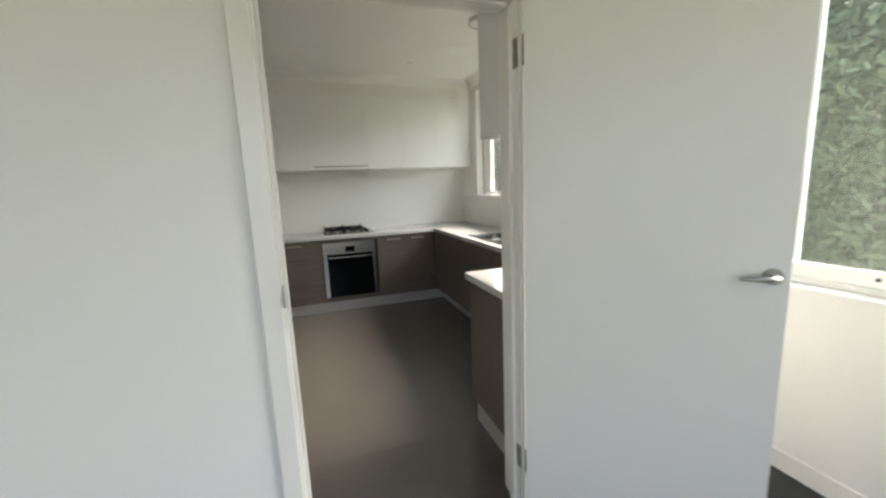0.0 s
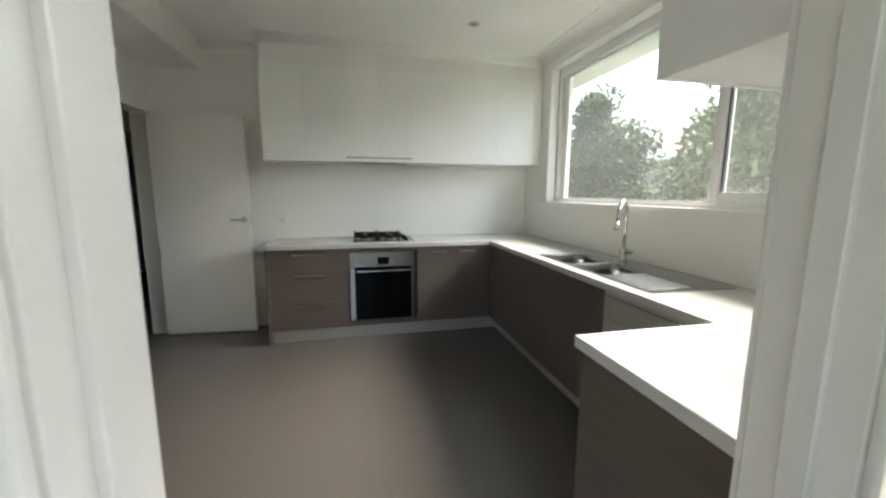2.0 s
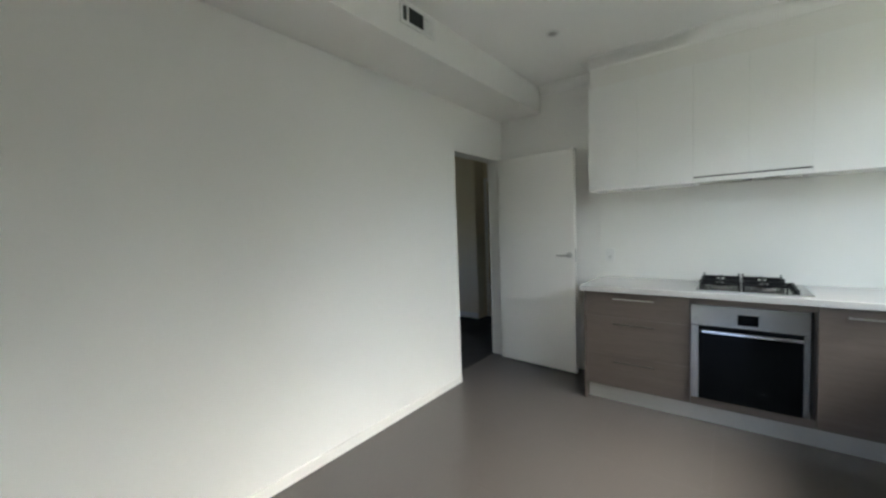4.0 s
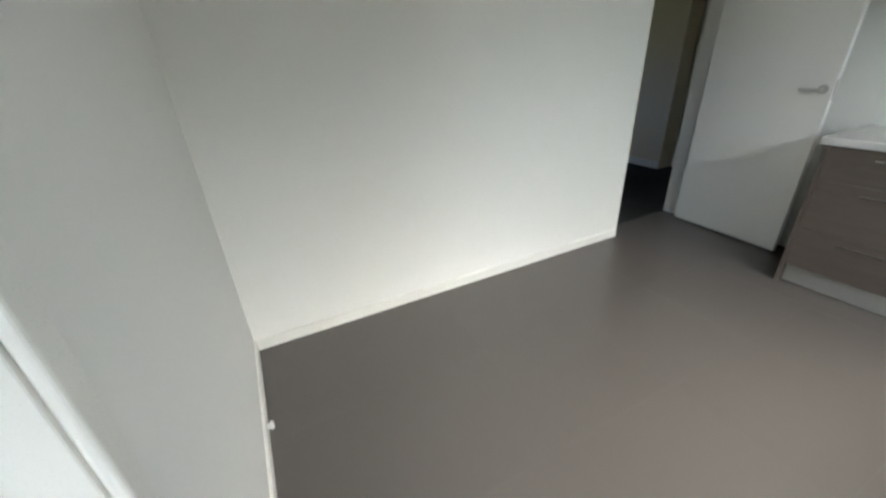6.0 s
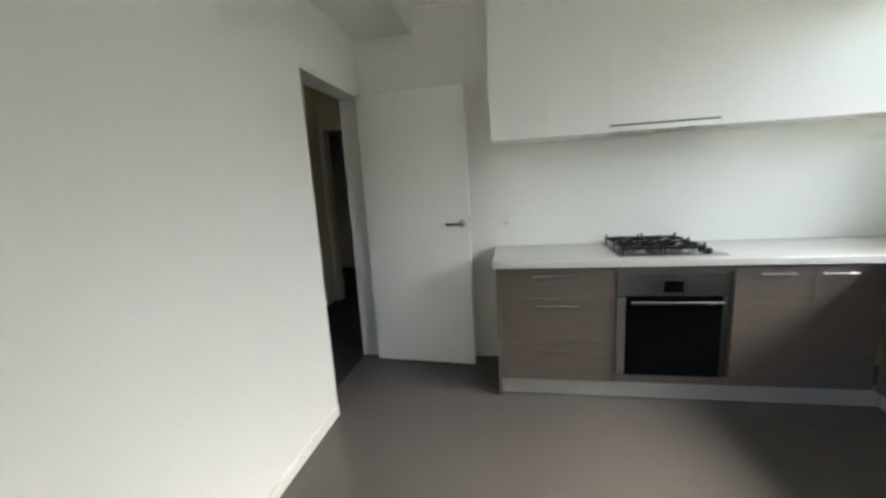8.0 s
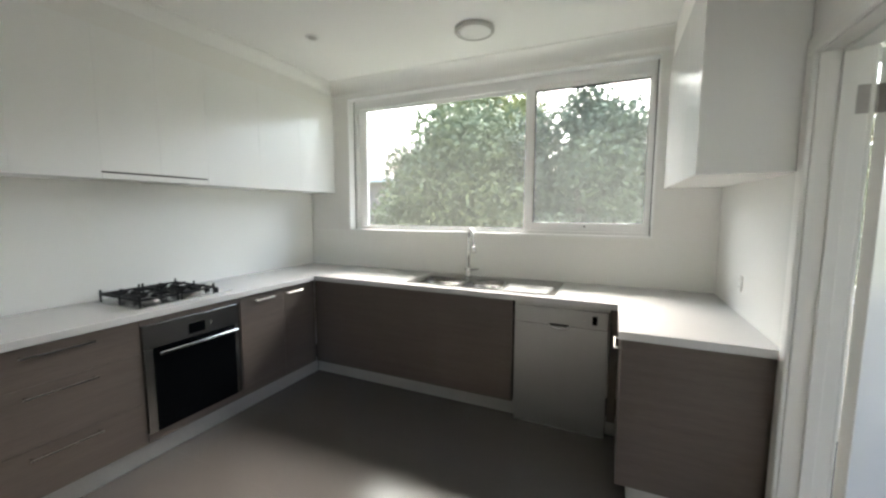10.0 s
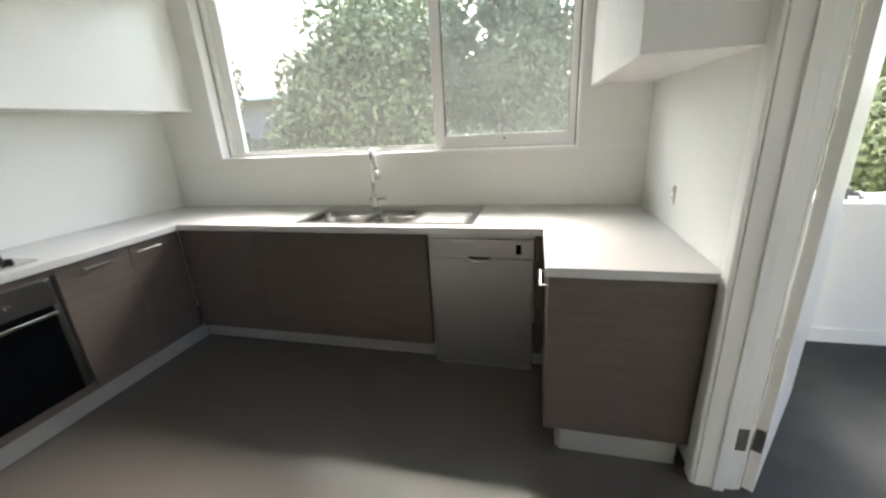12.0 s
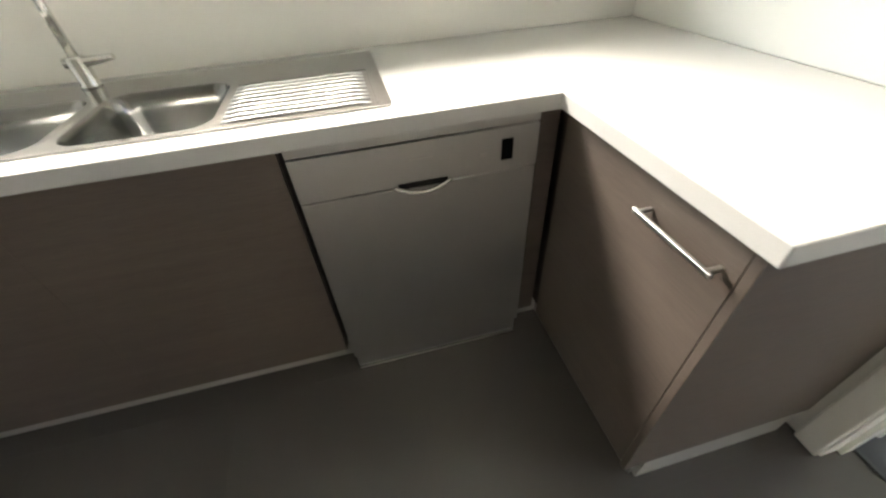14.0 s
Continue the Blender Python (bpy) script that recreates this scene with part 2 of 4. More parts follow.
def slab(xs, ys, keep, z0, z1, bevel=0.0, seg=2):
    """A level slab made of the cells between the cuts xs and ys that keep() accepts."""
    bm = bmesh.new()
    grid = {}

    def at(i, j):
        if (i, j) not in grid:
            grid[i, j] = bm.verts.new((xs[i], ys[j], z0))
        return grid[i, j]
    for i in range(len(xs) - 1):
        for j in range(len(ys) - 1):
            if keep((xs[i] + xs[i + 1]) / 2, (ys[j] + ys[j + 1]) / 2):
                bm.faces.new((at(i, j), at(i + 1, j), at(i + 1, j + 1), at(i, j + 1)))
    r = bmesh.ops.extrude_face_region(bm, geom=bm.faces[:])
    bmesh.ops.translate(bm, vec=(0, 0, z1 - z0), verts=[g for g in r["geom"] if isinstance(g, bmesh.types.BMVert)])
    bmesh.ops.recalc_face_normals(bm, faces=bm.faces[:])
    bmesh.ops.dissolve_limit(bm, angle_limit=0.01, verts=bm.verts[:], edges=bm.edges[:])
    if bevel:
        bmesh.ops.bevel(bm, geom=[e for e in bm.edges if len(e.link_faces) == 2 and e.calc_face_angle(0) > 0.5], offset=bevel, segments=seg, affect='EDGES', profile=0.5)
    return bm


def mesh_of(name, bm, mat):
    me = bpy.data.meshes.new(name)
    bmesh.ops.recalc_face_normals(bm, faces=bm.faces[:])
    bm.to_mesh(me)
    bm.free()
    me.materials.append(mat)
    return me


def part(name, bm, mat, parent, label=""):
    ob = new(name, mesh_of(name, bm, mat))
    ob.parent = parent
    if parent.type == 'EMPTY':
        ob.matrix_parent_inverse = parent.matrix_basis.inverted()
    elif parent.parent:
        ob.matrix_parent_inverse = parent_world(parent).inverted()
    else:
        ob.matrix_parent_inverse = parent.matrix_basis.inverted()
    return tagged(ob, label=label)


def parent_world(o):
    m = o.matrix_parent_inverse @ o.matrix_basis if o.parent else o.matrix_basis.copy()
    return parent_world(o.parent) @ m if o.parent else m


def thing(name, m, label, category, group="", kind=""):
    ob = new(name)
    ob.empty_display_size = 0.1
    ob.matrix_basis = m if isinstance(m, Matrix) else Matrix.Translation(m)
    return tagged(ob, label, category, group, kind)


def local_part(name, bm, mat, parent, label=""):
    """A part whose mesh is given in the thing's own axes."""
    ob = new(name, mesh_of(name, bm, mat))
    ob.parent = parent
    return tagged(ob, label=label)


def structure(name, bm, mat, label, category):
    return tagged(new(name, mesh_of(name, bm, mat)), label, category, kind="structure")


# ---- the plan ----
EX, NY = 3.672, 3.61            # inner faces of the window wall and the oven wall
CEIL = 2.70
DX0, DX1, DTOP = 1.552, 2.405, 2.045   # doorway in the south wall
ST = 0.145                       # south wall thickness
RX0, RY0 = -1.6, -4.6           # far corner of the front room
HY0, HY1 = 2.745, 3.575         # doorway to the hall in the west wall
WY0, WY1, WZ0, WZ1 = 0.402, 3.118, 1.266, 2.56   # kitchen window
VY0, VY1, VZ0, VZ1 = -2.45, -0.19, 0.89, 2.45    # front room window
E0, E1 = EX, EX + 0.24

structure("floor", boxes((-0.15, EX, -0.11, NY, -0.12, -0.0008)), M_GROUT, "grey-brown large-format tiled kitchen floor", "floor")
structure("floor_front_room", boxes((RX0, EX, RY0, -0.11, -0.12, 0.004)), M_CARPET, "dark grey carpet of the front room", "carpet")
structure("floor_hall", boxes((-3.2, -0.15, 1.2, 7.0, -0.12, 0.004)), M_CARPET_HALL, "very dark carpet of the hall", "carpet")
structure("ceiling", boxes((-3.3, EX + 0.24, RY0 - .1, 7.1, CEIL, CEIL + 0.15)), M_CEIL, "plain white plaster ceiling", "ceiling")


def wall_with_hole(x0, x1, y0, y1, z0, z1, holes, along):
    """A wall along x or y with openings (from, to, bottom, top)."""
    a0, a1 = (x0, x1) if along == "x" else (y0, y1)
    bm, at = bmesh.new(), a0

    def add(p, q, r, s):
        if q - p > 1e-4 and s - r > 1e-4:
            box(bm, *((p, q, y0, y1) if along == "x" else (x0, x1, p, q)), r, s)
    for h0, h1, b, t in sorted(holes):
        add(at, h0, z0, z1)
        add(h0, h1, z0, b)
        add(h0, h1, t, z1)
        at = h1
    add(at, a1, z0, z1)
    return bm


structure("wall_east", wall_with_hole(E0, E1, RY0, NY + 0.15, -0.12, CEIL, [(WY0, WY1, WZ0, WZ1), (VY0, VY1, VZ0, VZ1)], "y"), M_WALL, "white painted window wall of both rooms", "wall")
structure("wall_south", wall_with_hole(RX0, EX, -ST, 0, 0, CEIL, [(DX0 - 0.02, DX1 + 0.02, 0, DTOP + 0.02)], "x"), M_WALL, "white painted wall with the kitchen doorway", "wall")
structure("wall_north", boxes((-0.15, EX, NY, NY + 0.15, 0, CEIL)), M_WALL, "white painted wall behind the cooktop", "wall")
structure("wall_west", wall_with_hole(-0.15, 0, 0, NY, 0, CEIL, [(HY0, HY1 + 0.02, 0, 2.075)], "y"), M_WALL, "large plain white painted wall", "wall")
structure("wall_front_room_west", boxes((RX0 - 0.12, RX0, RY0, -ST, 0, CEIL)), M_WALL, "plain white wall of the front room", "wall")
# wide unseen opening, added as the daylight source behind the camera
structure("wall_front_room_south", wall_with_hole(RX0 - 0.12, EX, RY0 - 0.12, RY0, 0, CEIL, [(-0.9, 2.2, 0.35, 2.4)], "x"), M_WALL, "white end wall of the front room with an added unseen opening", "wall")
structure("wall_hall_north", boxes((-3.2, -1.10, 4.80, 5.17, 0, CEIL)), M_HALL, "cream hall wall that ends at a recess", "wall")
structure("wall_hall_recess", wall_with_hole(-1.10, -0.15, 5.05, 5.17, 0, CEIL, [(-1.04, -0.24, 0, 2.06)], "x"), M_HALL, "cream recessed hall wall with a dark doorway", "wall")
# the opening is added out of view to let sky light brighten the hall
structure("wall_hall_west", wall_with_hole(-3.3, -3.2, 1.1, 7.0, 0, CEIL, [(2.4, 3.2, 0.9, 1.7)], "y"), M_HALL, "cream hall wall with an added unseen opening for light", "wall")
structure("wall_hall_south", boxes((-3.2, -0.15, 1.1, 1.2, 0, CEIL)), M_HALL, "plain white end wall of the hall", "wall")
structure("wall_hall_east", boxes((-0.15, -0.05, NY + 0.15, 7.0, 0, CEIL)), M_HALL, "plain white side wall of the hall", "wall")
structure("wall_dark_room", boxes((-3.2, -0.05, 6.9, 7.0, 0, CEIL)), M_WALL, "plain wall of the unlit room off the hall", "wall")

# lowered boxes under the ceiling
UPX0, UPX1, UPY, UPZ0, UPZ1 = 0.985, 3.622, 3.285, 1.643, 2.472
structure("bulkhead_north", boxes((UPX0 + .01, EX, UPY + .02, NY, UPZ1 + .002, CEIL)), M_WALL, "white plaster bulkhead above the wall cupboards", "bulkhead")
P2X, P2Y = 2.475, 0.35
structure("bulkhead_south", boxes((P2X + .01, EX, 0, P2Y - .012, UPZ1 + .002, CEIL)), M_WALL, "white plaster bulkhead above the end cupboard", "bulkhead")
DUCX, DUCZ = 0.44, 2.46
structure("bulkhead_duct", boxes((0, DUCX, 0, NY, DUCZ, CEIL)), M_WALL, "white plaster duct box along the wall", "bulkhead")


def cove(p, q, inward, size=0.085, top=CEIL):
    """A hollow cornice from p to q (x, y) under the ceiling; inward points into the room."""
    bm = bmesh.new()
    prof = [(0, 0), (0, -size), (0.006, -size)] + [(0.006 + (size - 0.006) * (1 - math.cos(a)), -size + (size - 0.006) * math.sin(a)) for a in [math.pi / 2 * k / 8 for k in range(1, 8)]] + [(size, -0.006), (size, 0)]
    ends = []
    for e in (p, q):
        ends.append([bm.verts.new((e[0] + inward[0] * a, e[1] + inward[1] * a, top + b)) for a, b in prof])
    n = len(prof)
    for k in range(n):
        f = bm.faces.new((ends[0][k], ends[0][(k + 1) % n], ends[1][(k + 1) % n], ends[1][k]))
        f.smooth = 2 < k < n - 3
    bm.faces.new(ends[0])
    bm.faces.new(ends[1][::-1])
    return bm


structure("cornice_east", cove((EX, P2Y - .012), (EX, UPY + .02), (-1, 0), 0.125), M_CEIL, "white hollow plaster cornice under the ceiling", "cornice")
for nm, p, q, inw in (
("cornice_north", (UPX0 + .01, UPY + .02), (EX, UPY + .02), (0, -1)),
                      ("cornice_return", (UPX0 + .01, UPY + .02), (UPX0 + .01, NY), (-1, 0)),
                      ("cornice_corner", (DUCX, NY), (UPX0 + .01, NY), (0, -1)),
                      ("cornice_south", (DUCX, 0), (P2X + .01, 0), (0, 1)),
                      ("cornice_front_room", (RX0, -ST), (EX, -ST), (0, -1)),
                      ("cornice_front_east", (EX, RY0), (EX, -ST), (-1, 0))):
    structure(nm, cove(p, q, inw), M_CEIL, "white hollow plaster cornice under the ceiling", "cornice")

# baseboards
SK, SKT = 0.067, 0.013
for nm, r in (("baseboard_west", (0, SKT, SKT, HY0, 0, SK)), ("baseboard_south", (0, DX0 - 0.055, 0, SKT, 0, SK)),
              ("baseboard_front_east", (EX - SKT, EX, RY0, -ST, 0, 0.10)), ("baseboard_front_south", (RX0, DX0 - 0.075, -ST - SKT, -ST, 0, 0.10)),
              ("baseboard_front_south_end", (DX1 + 0.075, EX - SKT, -ST - SKT, -ST, 0, 0.10)),
              ("baseboard_hall", (-3.2, -1.10, 4.787, 4.80, 0, 0.09))):
    structure(nm, boxes(r, bevel=0.004, seg=2), M_TRIM, "low white painted skirting board", "skirting")


# ---- doorway in the south wall ----
def architrave(x0, x1, top, y, side, w=0.066, wl=0.066):
    """Moulded casing round an opening along x; side is +1 or -1 along y; wl is the width at x0."""
    out = []
    steps = [(0.0, w, 0.018)]
    for which in ("l", "r", "t"):
        bm = bmesh.new()
        for a, b, d in steps:
            ys = sorted((y, y + side * d))
            if which == "l":
                box(bm, x0 - wl, x0 - a, *ys, 0, top + a, bevel=0.007, seg=4)
            elif which == "r":
                box(bm, x1 + a, x1 + b, *ys, 0, top + a, bevel=0.007, seg=4)
            else:
                box(bm, x0 - wl, x1 + w, *ys, top + a, top + b, bevel=0.007, seg=4)
        out.append(bm)
    return out


door_frame = thing("door_frame_south", (DX0, -ST / 2, 0), "cream-white moulded timber door frame and architraves", "door frame", kind="structure")
for ys, side in ((0.0, 1), (-ST, -1)):
    for bm, nm in zip(architrave(DX0 - 0.004, DX1 + 0.004, DTOP + 0.004, ys, side, 0.066, 0.050 if side > 0 else 0.066), ("architrave", "architrave", "head_architrave")):
        part(nm, bm, M_TRIM, door_frame)
part("jamb", boxes((DX0 - 0.02, DX0, -ST, 0, 0, DTOP), (DX0, DX0 + 0.012, -0.100, -0.06, 0, DTOP - 0.012), bevel=0.0015), M_TRIM, door_frame)
part("jamb", boxes((DX1, DX1 + 0.02, -ST, 0, 0, DTOP), (DX1 - 0.012, DX1, -0.100, -0.06, 0, DTOP - 0.012), bevel=0.0015), M_TRIM, door_frame)
part("head", boxes((DX0 - 0.02, DX1 + 0.02, -ST, 0, DTOP, DTOP + 0.02), (DX0 + 0.012, DX1 - 0.012, -0.100, -0.06, DTOP - 0.012, DTOP), bevel=0.0015), M_TRIM, door_frame)
bm = bmesh.new()
rim = [(-0.124, 1.036), (-0.124, 1.114)] + [(-0.124 - 0.045 * math.sin(math.pi * k / 12), 1.075 + 0.039 * math.cos(math.pi * k / 12)) for k in range(1, 12)]
front, back = [[bm.verts.new((x, y, z)) for y, z in rim] for x in (DX0 + 0.0025, DX0 - 0.001)]
bm.faces.new(front)
bm.faces.new(back[::-1])
for k in range(len(rim)):
    bm.faces.new((front[k], back[k], back[(k + 1) % len(rim)], front[(k + 1) % len(rim)]))
box(bm, DX0 + 0.0025, DX0 + 0.0045, -0.140, -0.130, 1.058, 1.092, bevel=0.0008)
part("strike_plate", bm, M_KICK, door_frame, "small satin metal strike plate")
part("threshold_strip", boxes((DX0, DX1, -0.118, -0.104, 0.0, 0.0055), bevel=0.002), M_VENTDARK, door_frame, "thin dark strip between carpet and tile")


def lever_handle(parent, x, z, face, out):
    """Round rose and lever on one face of a leaf; out is +1 or -1 along the leaf's thickness."""
    bm = bmesh.new()
    tube(bm, [(x, face, z), (x, face + out * 0.009, z)], 0.027, 24)
    local_part("rose", bm, M_SATIN, parent)
    y1 = face + out * 0.048
    bm = bmesh.new()
    tube(bm, [(x, face + out * 0.009, z), (x, y1 - out * 0.008, z), (x - 0.012, y1, z), (x - 0.06, y1 + out * 0.002, z), (x - 0.104, y1, z)], [0.010, 0.010, 0.0095, 0.0085, 0.007], 12)
    local_part("lever", bm, M_SATIN, parent)


def door_leaf(name, m, w, h, t, label, handle_z=1.04, hinge_side=1, hinges=()):
    """A flush leaf: hinge at the origin, along +x, thickness along y from 0 to -t*hinge_side."""
    d = thing(name, m, label, "door")
    y0, y1 = sorted((0, -t * hinge_side))
    local_part("leaf", boxes((0.003, w, y0, y1, 0.012, h), bevel=0.002, seg=2), M_DOOR, d)
    lever_handle(d, w - 0.050, handle_z, y1, 1)
    lever_handle(d, w - 0.050, handle_z, y0, -1)
    bm = boxes((w - 0.0005, w + 0.0015, (y0 + y1) / 2 - 0.011, (y0 + y1) / 2 + 0.011, handle_z - 0.06, handle_z + 0.06), bevel=0.0005)
    local_part("latch_plate", bm, M_SATIN, d)
    for hz in hinges:
        bm = bmesh.new()
        tube(bm, [(0, 0.004 * hinge_side, hz - 0.05), (0, 0.004 * hinge_side, hz + 0.05)], 0.0075, 12)
        box(bm, 0.001, 0.003, y0 + 0.004, y1 - 0.001, hz - 0.05, hz + 0.05)
        local_part("hinge", bm, M_HINGE, d, "dull nickel butt hinge")
    return d


HINGE = (DX1 + 0.011, -ST - 0.022)
front_door = door_leaf("door_1", pose(HINGE[0], HINGE[1], 0, 0, 0, -35.2), 0.82, 2.035, 0.037, "white flush door standing wide open into the front room", 1.08, 1, (0.255, 1.865))
bm = bmesh.new()
for hz in (0.255, 1.865):
    box(bm, DX1 - 0.002, DX1 + 0.001, -ST + 0.001, -ST + 0.036, hz - 0.05, hz + 0.05)
part("hinge_leaf", bm, M_HINGE, door_frame, "dull nickel hinge plate")

# ---- hall doorway and its open leaf ----
hall_frame = thing("door_frame_west", (0, HY1, 0), "white painted jamb of the hall doorway", "door frame", kind="structure")
part("jamb", boxes((-0.155, 0.004, HY1, HY1 + 0.02, 0, 2.055), bevel=0.002), M_TRIM, hall_frame)
part("jamb", boxes((-0.155, -0.002, HY0, HY0 + 0.016, 0, 2.055), bevel=0.002), M_TRIM, hall_frame)
part("head", boxes((-0.155, -0.002, HY0, HY1 + 0.02, 2.055, 2.075), bevel=0.002), M_TRIM, hall_frame)
door_leaf("door_2", pose(0.008, HY1 - 0.045, 0, 0, 0, -4.2), 0.803, 2.05, 0.036, "white flush door standing open against the kitchen wall", 1.10, 1, (0.2, 1.85))
part_label = "narrow white architrave round a dark hall doorway"
arch = thing("door_frame_hall", (-0.64, 5.05, 0), part_label, "door frame", kind="structure")
for bm, nm in zip(architrave(-1.04, -0.24, 2.06, 5.05, -1, 0.055, 0.055), ("architrave", "architrave", "head_architrave")):
    part(nm, bm, M_TRIM, arch)


# ---- windows ----
def window(name, y0, y1, z0, z1, mull, sash, label, screen=True, head=0.034, bw=0.048, glass=M_GLASS):
    """White aluminium window in the east wall; sash is the range along y that holds the sliding leaf."""
    w = thing(name, (EX + 0.12, (y0 + y1) / 2, z0), label, "window", kind="structure")
    lin = 0.012
    part("reveal", boxes((EX - 0.006, EX + 0.20, y0, y1, z0, z0 + lin), (EX - 0.002, EX + 0.20, y0, y1, z1 - lin, z1), (EX - 0.002, EX + 0.20, y0, y0 + lin, z0 + lin, z1 - lin), (EX - 0.002, EX + 0.20, y1 - lin, y1, z0 + lin, z1 - lin), bevel=0.0015), M_ALU, w)
    a, b, c, d = y0 + lin, y1 - lin, z0 + lin, z1 - lin
    f = 0.034
    xf0, xf1 = EX + 0.085, EX + 0.165
    fr = part("frame", boxes((xf0, xf1, a, b, c, c + 0.026), (xf0, xf1, a, b, d - head, d), (xf0, xf1, a, a + f, c + 0.026, d - head), (xf0, xf1, b - f, b, c + 0.026, d - head), (xf0, xf0 + 0.062, mull - 0.028, mull + 0.028, c + 0.026, d - head), bevel=0.003), M_ALU, w)
    part("groove", boxes((xf0 - 0.003, xf0 + 0.012, b - 0.007, b, c, d), (xf0 - 0.003, xf0 + 0.012, a, a + 0.007, c, d)), M_VENTDARK, w, "thin dark shadow joint round the frame")
    part("track", boxes((xf0 + 0.012, xf0 + 0.016, a + f, b - f, c + 0.026, c + 0.040), (xf0 + 0.036, xf0 + 0.040, a + f, b - f, c + 0.026, c + 0.036)), M_ALU, w)
    s0, s1 = sash
    sf = 0.050
    sc, sd = c + 0.030, d - head - 0.004
    s = part("sash", boxes((xf0 + 0.004, xf0 + 0.030, s0, s1, sc, sc + 0.062), (xf0 + 0.004, xf0 + 0.030, s0, s1, sd - 0.03, sd), (xf0 + 0.004, xf0 + 0.030, s0, s0 + sf, sc + 0.062, sd - 0.03), (xf0 + 0.004, xf0 + 0.030, s1 - sf, s1, sc + 0.062, sd - 0.03), bevel=0.003), M_ALU, w)
    part("seal", boxes((xf0 + 0.005, xf0 + 0.026, s0 + sf - 0.002, s1 - sf + 0.002, sd - 0.042, sd - 0.029), (xf0 + 0.005, xf0 + 0.026, s1 - sf - 0.009, s1 - sf + 0.001, sc + 0.06, sd - 0.03), (xf0 + 0.010, xf0 + 0.026, s0 + sf - 0.001, s0 + sf + 0.004, sc + 0.06, sd - 0.03)), M_SEAL, s)
    mid = (s0 + s1) / 2
    bm = bmesh.new()
    tube(bm, [(xf0 + 0.006, mid, sc + 0.035), (xf0 - 0.012, mid, sc + 0.035)], [0.008, 0.006], 12)
    part("latch", bm, M_SEAL, s, "small dark latch knob")
    lo, hi = (mull + 0.028, b - f) if s0 < mull else (a + f, mull - 0.028)
    for p0, p1, x in ((lo, hi, xf0 + 0.05), (s0 + sf - 0.004, s1 - sf + 0.004, xf0 + 0.017)):
        g = part("pane", boxes((x, x + 0.004, p0, p1, c + 0.02, d - head + 0.004) if x > xf0 + 0.03 else (x, x + 0.004, p0, p1, sc + 0.055, sd - 0.025)), glass, w)
        g.visible_shadow = False
    bh = 0.022
    part("glazing_bead", boxes((xf0 + 0.034, xf0 + 0.068, lo, lo + 0.012, c + 0.026, d - head), (xf0 + 0.034, xf0 + 0.068, hi - bw, hi, c + 0.026, d - head), (xf0 + 0.034, xf0 + 0.068, lo + 0.012, hi - bw, d - head - bh, d - head), (xf0 + 0.034, xf0 + 0.068, lo + 0.012, hi - bw, c + 0.026, c + 0.038), bevel=0.002), M_ALU, w)
    if screen:
        bm = bmesh.new()
        vs = [bm.verts.new((xf0 + 0.055, y, z)) for y, z in ((s0 + 0.01, sc), (s1 - 0.01, sc), (s1 - 0.01, sd), (s0 + 0.01, sd))]
        bm.faces.new(vs)
        g = part("screen", bm, M_SCREEN, w, "grey insect screen mesh")
        g.visible_shadow = False
    return w


window("window_1", WY0, WY1, WZ0, WZ1, 1.332, (WY0 + 0.012, 1.340), "wide white aluminium kitchen window with one screened sash", head=0.078, bw=0.092)
window("window_2", VY0, VY1, VZ0, VZ1, -0.93, (-0.957, VY1 - 0.02), "white aluminium front room window with a deep sill", screen=False, glass=M_GLASS_LOW_HAZE)

# ---- benchtop ----
BX0, BY, SX, PX, PY, BT, BTH = 0.982, 3.013, 3.04, 2.473, 0.615, 0.90, 0.04
HX0, HX1, HYA, HYB = 3.108, 3.590, 1.000, 2.155


def on_bench(x, y):
    if HX0 + .01 < x < HX1 - .01 and HYA + .01 < y < HYB - .01:
        return False
    return x > SX or y > BY or (y < PY and x > PX)


bench = slab([BX0, PX, SX, HX0 + .01, HX1 - .01, EX - .002], [0.002, PY, HYA + .01, HYB - .01, BY, NY - .002], on_bench, BT - BTH, BT, bevel=0.003)
bt = thing("benchtop", (SX, PY, BT - BTH), "continuous white stone benchtop running round three sides", "benchtop")
part("slab", bench, M_BENCH, bt)

# ---- splashback and wall glass ----
structure("splashback_north", boxes((BX0, EX - 0.006, NY - 0.006, NY - 0.0005, BT + .001, UPZ0 + .02), bevel=0.0015), M_SPLASH, "glossy white glass splashback behind the cooktop", "splashback")
structure("splashback_east", boxes((EX - 0.006, EX - 0.0005, 0.007, NY - 0.007, BT + .001, WZ0 - 0.004), bevel=0.0015), M_SPLASH, "glossy white glass splashback under the window", "splashback")
structure("splashback_south", boxes((PX, EX - 0.006, 0.0005, 0.006, BT + .001, UPZ0), bevel=0.0015), M_SPLASH, "glossy white glass splashback at the bench end", "splashback")

# ---- base cabinets ----
KZ = 0.125


